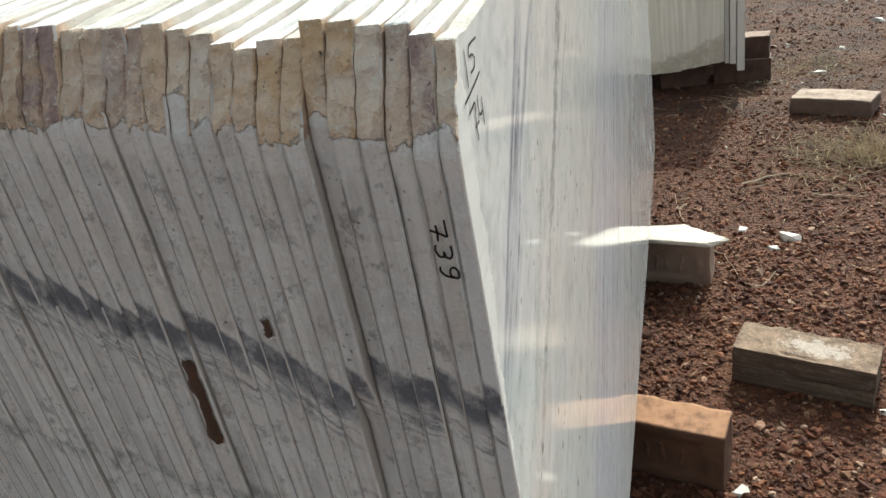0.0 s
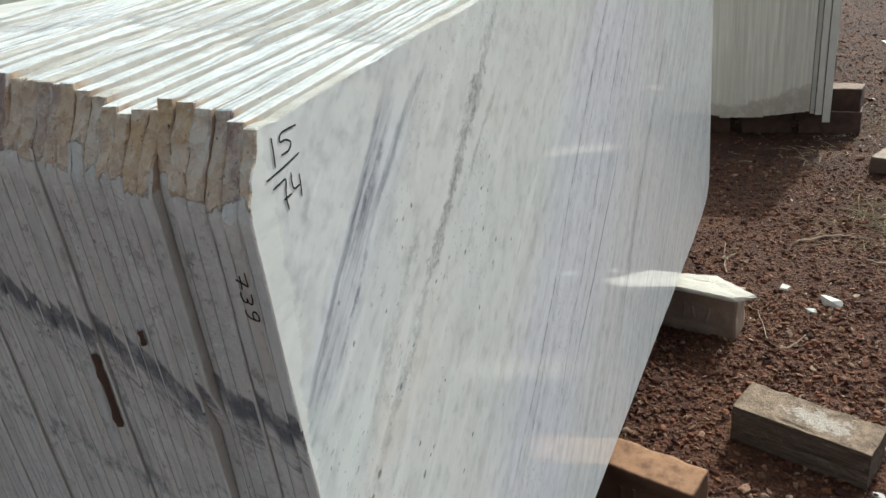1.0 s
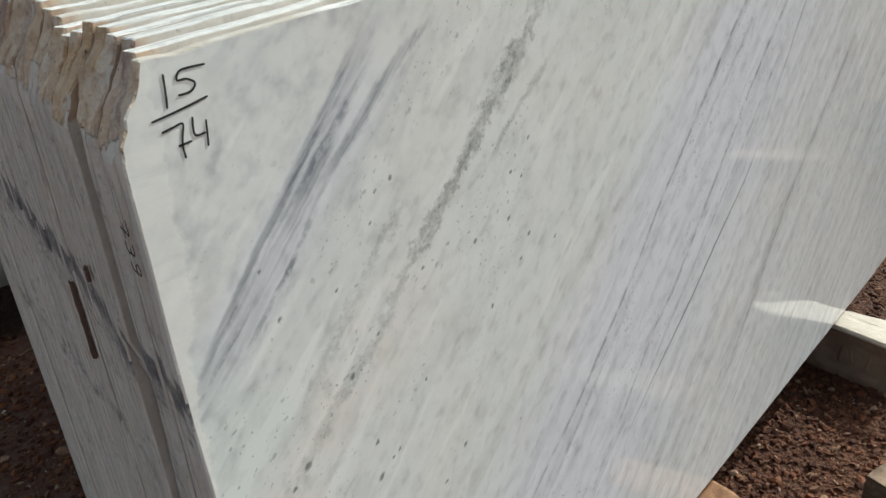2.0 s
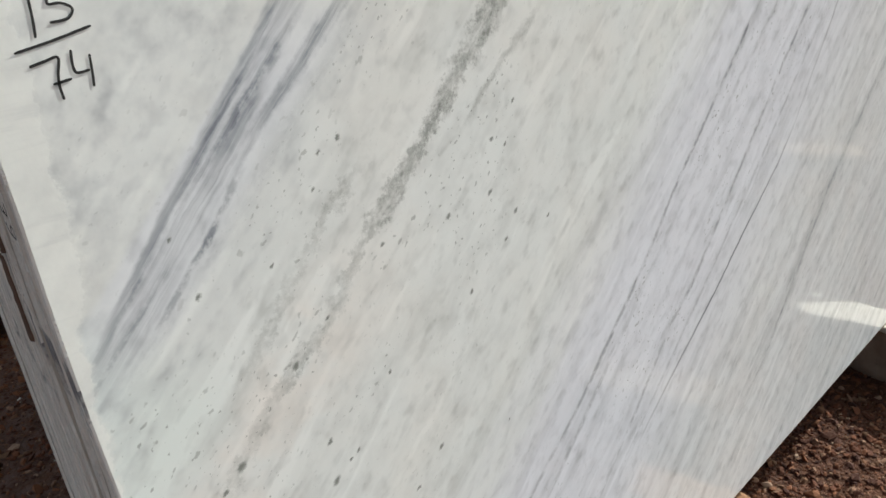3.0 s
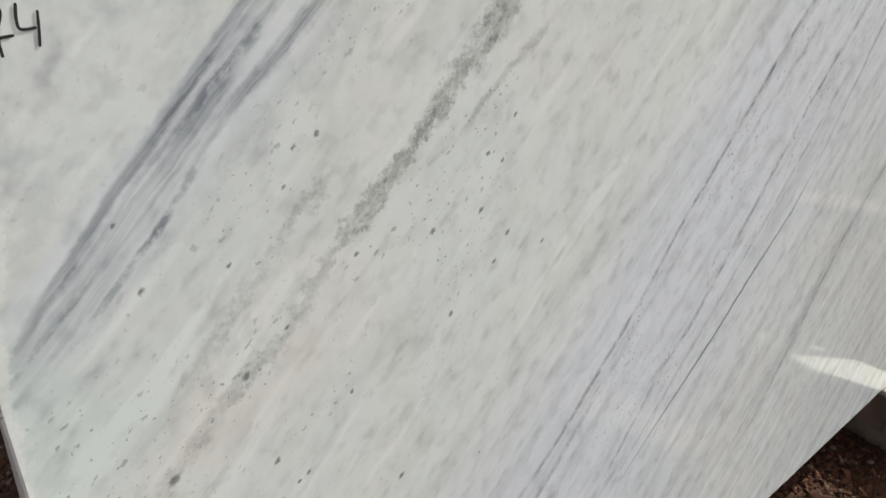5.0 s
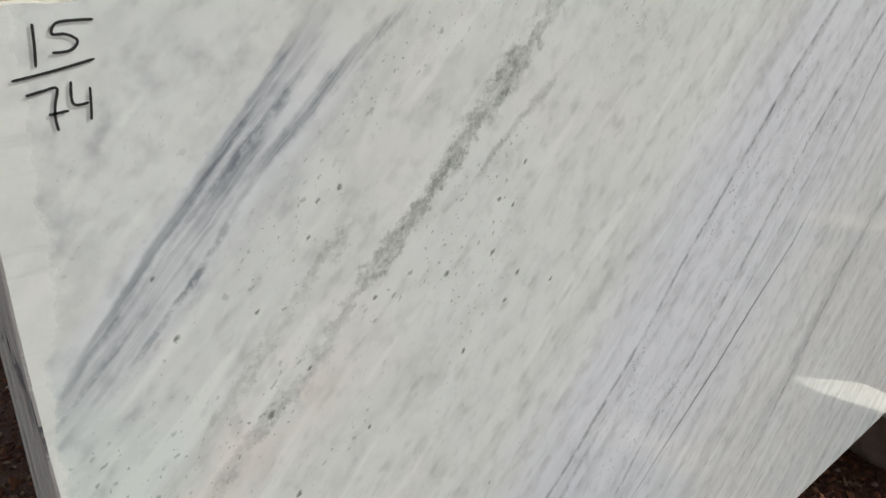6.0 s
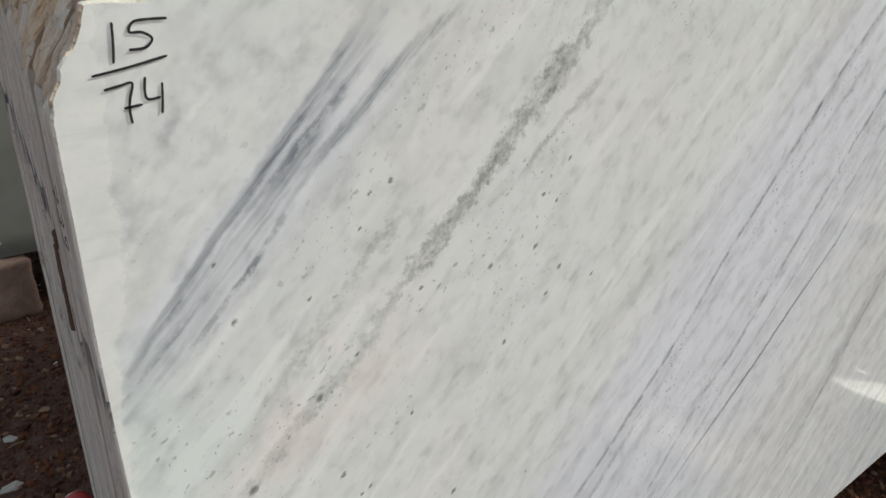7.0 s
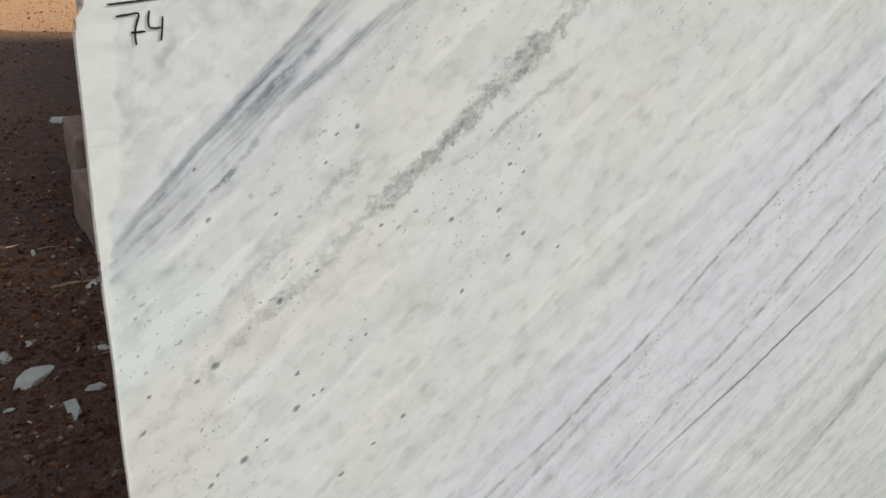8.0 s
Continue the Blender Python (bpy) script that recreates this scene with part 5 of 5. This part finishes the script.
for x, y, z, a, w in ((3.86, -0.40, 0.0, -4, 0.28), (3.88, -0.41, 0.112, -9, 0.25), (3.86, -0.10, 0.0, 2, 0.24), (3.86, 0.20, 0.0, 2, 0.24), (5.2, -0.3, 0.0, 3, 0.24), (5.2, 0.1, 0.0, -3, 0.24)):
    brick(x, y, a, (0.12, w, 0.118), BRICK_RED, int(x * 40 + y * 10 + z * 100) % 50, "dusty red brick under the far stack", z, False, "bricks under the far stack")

for i in range(50):
    y0 = 2.15 + i * 0.0178
    xl = lerp(y0, [(2.15, 0.185), (2.5, 0.165), (3.05, 0.100)])
    low = 0.200 + 0.13 * min(1.0, max(0.0, (i - 3) / 40)) + 0.012 * rnoise((i // 3) * 1.1) + 0.002 * rnoise(i * 2.3)
    s = new("marble_slab", plain_slab(xl, 2.3, low, 1.10 + 0.008 * rnoise(i * 0.8), y0, 0.0177, [PALE_END, BROKEN if i else STAINED, BROKEN], 70 + i, 0.034))
    tagged(s, "grey green marble slab with broken lower corner in a stack", "marble slab", "slabs of the stack behind", "thing")
for x, y, a, h in ((0.130, 2.29, 8, 0.205), (0.12, 2.95, 5, 0.235), (1.9, 2.3, 0, 0.2), (1.9, 2.85, 0, 0.2)):
    st = new("support_stone", rough_box("support_stone", (0.20, 0.40, h), [SUPPORT], int(y * 10), 0.02, 0.012, 0.012, 9.0))
    st.matrix_world = pose(x, y, -0.006, 0, 0, a)
    tagged(st, "rounded dusty brown stone block carrying the stack behind", "support stone", "stones under the stack behind")

# ---- unseen stacks added to the row to throw the shade behind ----
shade_slab = tagged(new("marble_slab", plain_slab(0.0, 2.0, 0.16, 1.16, 0.0, 0.05, [SAWN_PLAIN, GREEN_FACE], 300)),
                    "unseen grey marble slab added to shade the soil behind", "marble slab", "slabs of the stack row", "thing")
shade_slab.matrix_world = pose(0.45, 0.73, 0)
for k in range(1, 22):
    copy_thing(shade_slab, pose(0.45 + 0.01 * rnoise(k * 0.7), 0.73 + 0.053 * k, 0))
for k in range(67):
    copy_thing(shade_slab, pose(0.55 + 0.01 * rnoise(k * 0.7), 3.08 + 0.053 * k, 0))
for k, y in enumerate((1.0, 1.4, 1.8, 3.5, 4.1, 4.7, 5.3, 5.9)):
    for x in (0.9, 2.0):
        brick(x, y, 0, (0.11, 0.40, 0.168), BRICK_RED, 30 + k, "unseen red brick block added under the shading slabs", 0.0, False, "bricks under the stack row")


# ---- drink can ----
def turned(name, profile, mat, n=28):
    verts = [(r * math.cos(2 * math.pi * i / n), r * math.sin(2 * math.pi * i / n), z) for r, z in profile for i in range(n)]
    faces = [(k * n + i, k * n + (i + 1) % n, (k + 1) * n + (i + 1) % n, (k + 1) * n + i) for k in range(len(profile) - 1) for i in range(n)]
    return mesh_of(name, verts, faces, [mat], smooth=True)


can = tagged(new("drink_can"), "crushed red drink can with a dull metal base on soil", "drink can")
can.matrix_world = pose(0.100, 1.003, 0.033, -84, 0, 5) @ Matrix.Scale(0.93, 4)
part("can_body", turned("can_body", [(0.0315, 0.004), (0.033, 0.010), (0.0315, 0.026), (0.0330, 0.040), (0.0305, 0.054), (0.027, 0.061), (0.026, 0.063)], RED_PAINT), can)
part("can_base", turned("can_base", [(0.0335, 0.009), (0.0305, 0.001), (0.026, -0.0015), (0.022, 0.002), (0.012, 0.007), (0.0005, 0.009)], CAN_METAL), can, "dull metal base")
part("can_lid", turned("can_lid", [(0.0265, 0.060), (0.0268, 0.064), (0.024, 0.061), (0.0005, 0.060)], CAN_METAL), can, "dull metal lid")


# ---- dry grass and twigs ----
def blades(name, spots, mat, seed):
    r = random.Random(seed)
    verts, faces = [], []
    for cx, cy, spread, count, length, lift in spots:
        for _ in range(count):
            x, y = r.gauss(cx, spread), r.gauss(cy, spread)
            a, ln, up = r.uniform(0, 6.28), length * r.uniform(0.4, 1.1), lift * r.uniform(0.1, 1.0)
            bend, w = r.uniform(-0.4, 0.4), r.uniform(0.0009, 0.0024)
            z, n0 = ground_height(x, y) + 0.003, len(verts)
            for k in range(6):
                f = k / 5
                q = a + bend * f
                px, py = x + ln * f * math.cos(q), y + ln * f * math.sin(q)
                pz = z + up * math.sin(min(1.0, f * 1.2) * math.pi * 0.7)
                ww = w * (1.05 - f)
                verts += [(px - ww * math.sin(q), py + ww * math.cos(q), pz), (px + ww * math.sin(q), py - ww * math.cos(q), pz), (px, py, pz + ww * 1.2)]
            for k in range(5):
                b = n0 + 3 * k
                faces += [(b, b + 3, b + 5, b + 2), (b + 2, b + 5, b + 4, b + 1), (b + 1, b + 4, b + 3, b)]
    return mesh_of(name, verts, faces, [mat])


tagged(new("dry_grass", blades("dry_grass", [
    (2.62, -0.78, 0.05, 130, 0.17, 0.13), (2.70, -0.64, 0.08, 110, 0.17, 0.05), (2.52, -0.60, 0.12, 80, 0.13, 0.010), (2.88, -0.70, 0.14, 80, 0.13, 0.010), (2.3, -0.35, 0.10, 8, 0.06, 0.006),
    (2.45, -0.55, 0.25, 30, 0.09, 0.010), (3.95, -0.72, 0.16, 420, 0.07, 0.014), (3.4, -0.35, 0.12, 30, 0.12, 0.015), (0.0, 2.0, 0.25, 12, 0.10, 0.01), (1.6, -0.6, 0.3, 5, 0.05, 0.004)],
    STRAW, 3)), "dry straw coloured grass tufts lying flat on the soil", "dry grass", kind="stuff")


def twig(pts, r, seed):
    verts, faces, n = [], [], 5
    for k, (x, y, z) in enumerate(pts):
        rad = r * (1 - 0.6 * k / len(pts))
        for i in range(n):
            a = 2 * math.pi * i / n
            verts.append((x + rad * math.cos(a), y + rad * math.sin(a) * 0.6, z + rad * math.sin(a) + rad * 0.5))
    for k in range(len(pts) - 1):
        faces += [(k * n + i, k * n + (i + 1) % n, (k + 1) * n + (i + 1) % n, (k + 1) * n + i) for i in range(n)]
    faces += [tuple(range(n)), tuple((len(pts) - 1) * n + i for i in range(n))]
    tagged(new("twig", mesh_of("twig", verts, faces, [TWIG])), "thin crooked dry twig on the soil", "twig", "twigs on the ground")


TWIGS = (((2.135, -0.095), (2.243, -0.075), (2.386, -0.063)), ((2.233, -0.080), (2.298, -0.112)),
         ((1.917, -0.187), (1.876, -0.223), (1.786, -0.241), (1.694, -0.269), (1.671, -0.305), (1.768, -0.360)), ((2.425, -0.305), (2.522, -0.447), (2.497, -0.562)), ((2.311, -0.531), (2.277, -0.705)), ((-0.09, 1.86), (-0.03, 1.868), (0.05, 1.875)))
for sd, way in enumerate(TWIGS):
    pts = []
    for k in range(13):
        f = k / 12 * (len(way) - 1)
        j = min(int(f), len(way) - 2)
        x = way[j][0] + (way[j + 1][0] - way[j][0]) * (f - j) + 0.010 * rnoise(k * 0.9, sd)
        y = way[j][1] + (way[j + 1][1] - way[j][1]) * (f - j) + 0.010 * rnoise(sd, k * 0.9)
        pts.append((x, y, ground_height(x, y) + 0.006 + 0.006 * rnoise(k * 0.7, sd, 4.0)))
    twig(pts, 0.0045, sd)
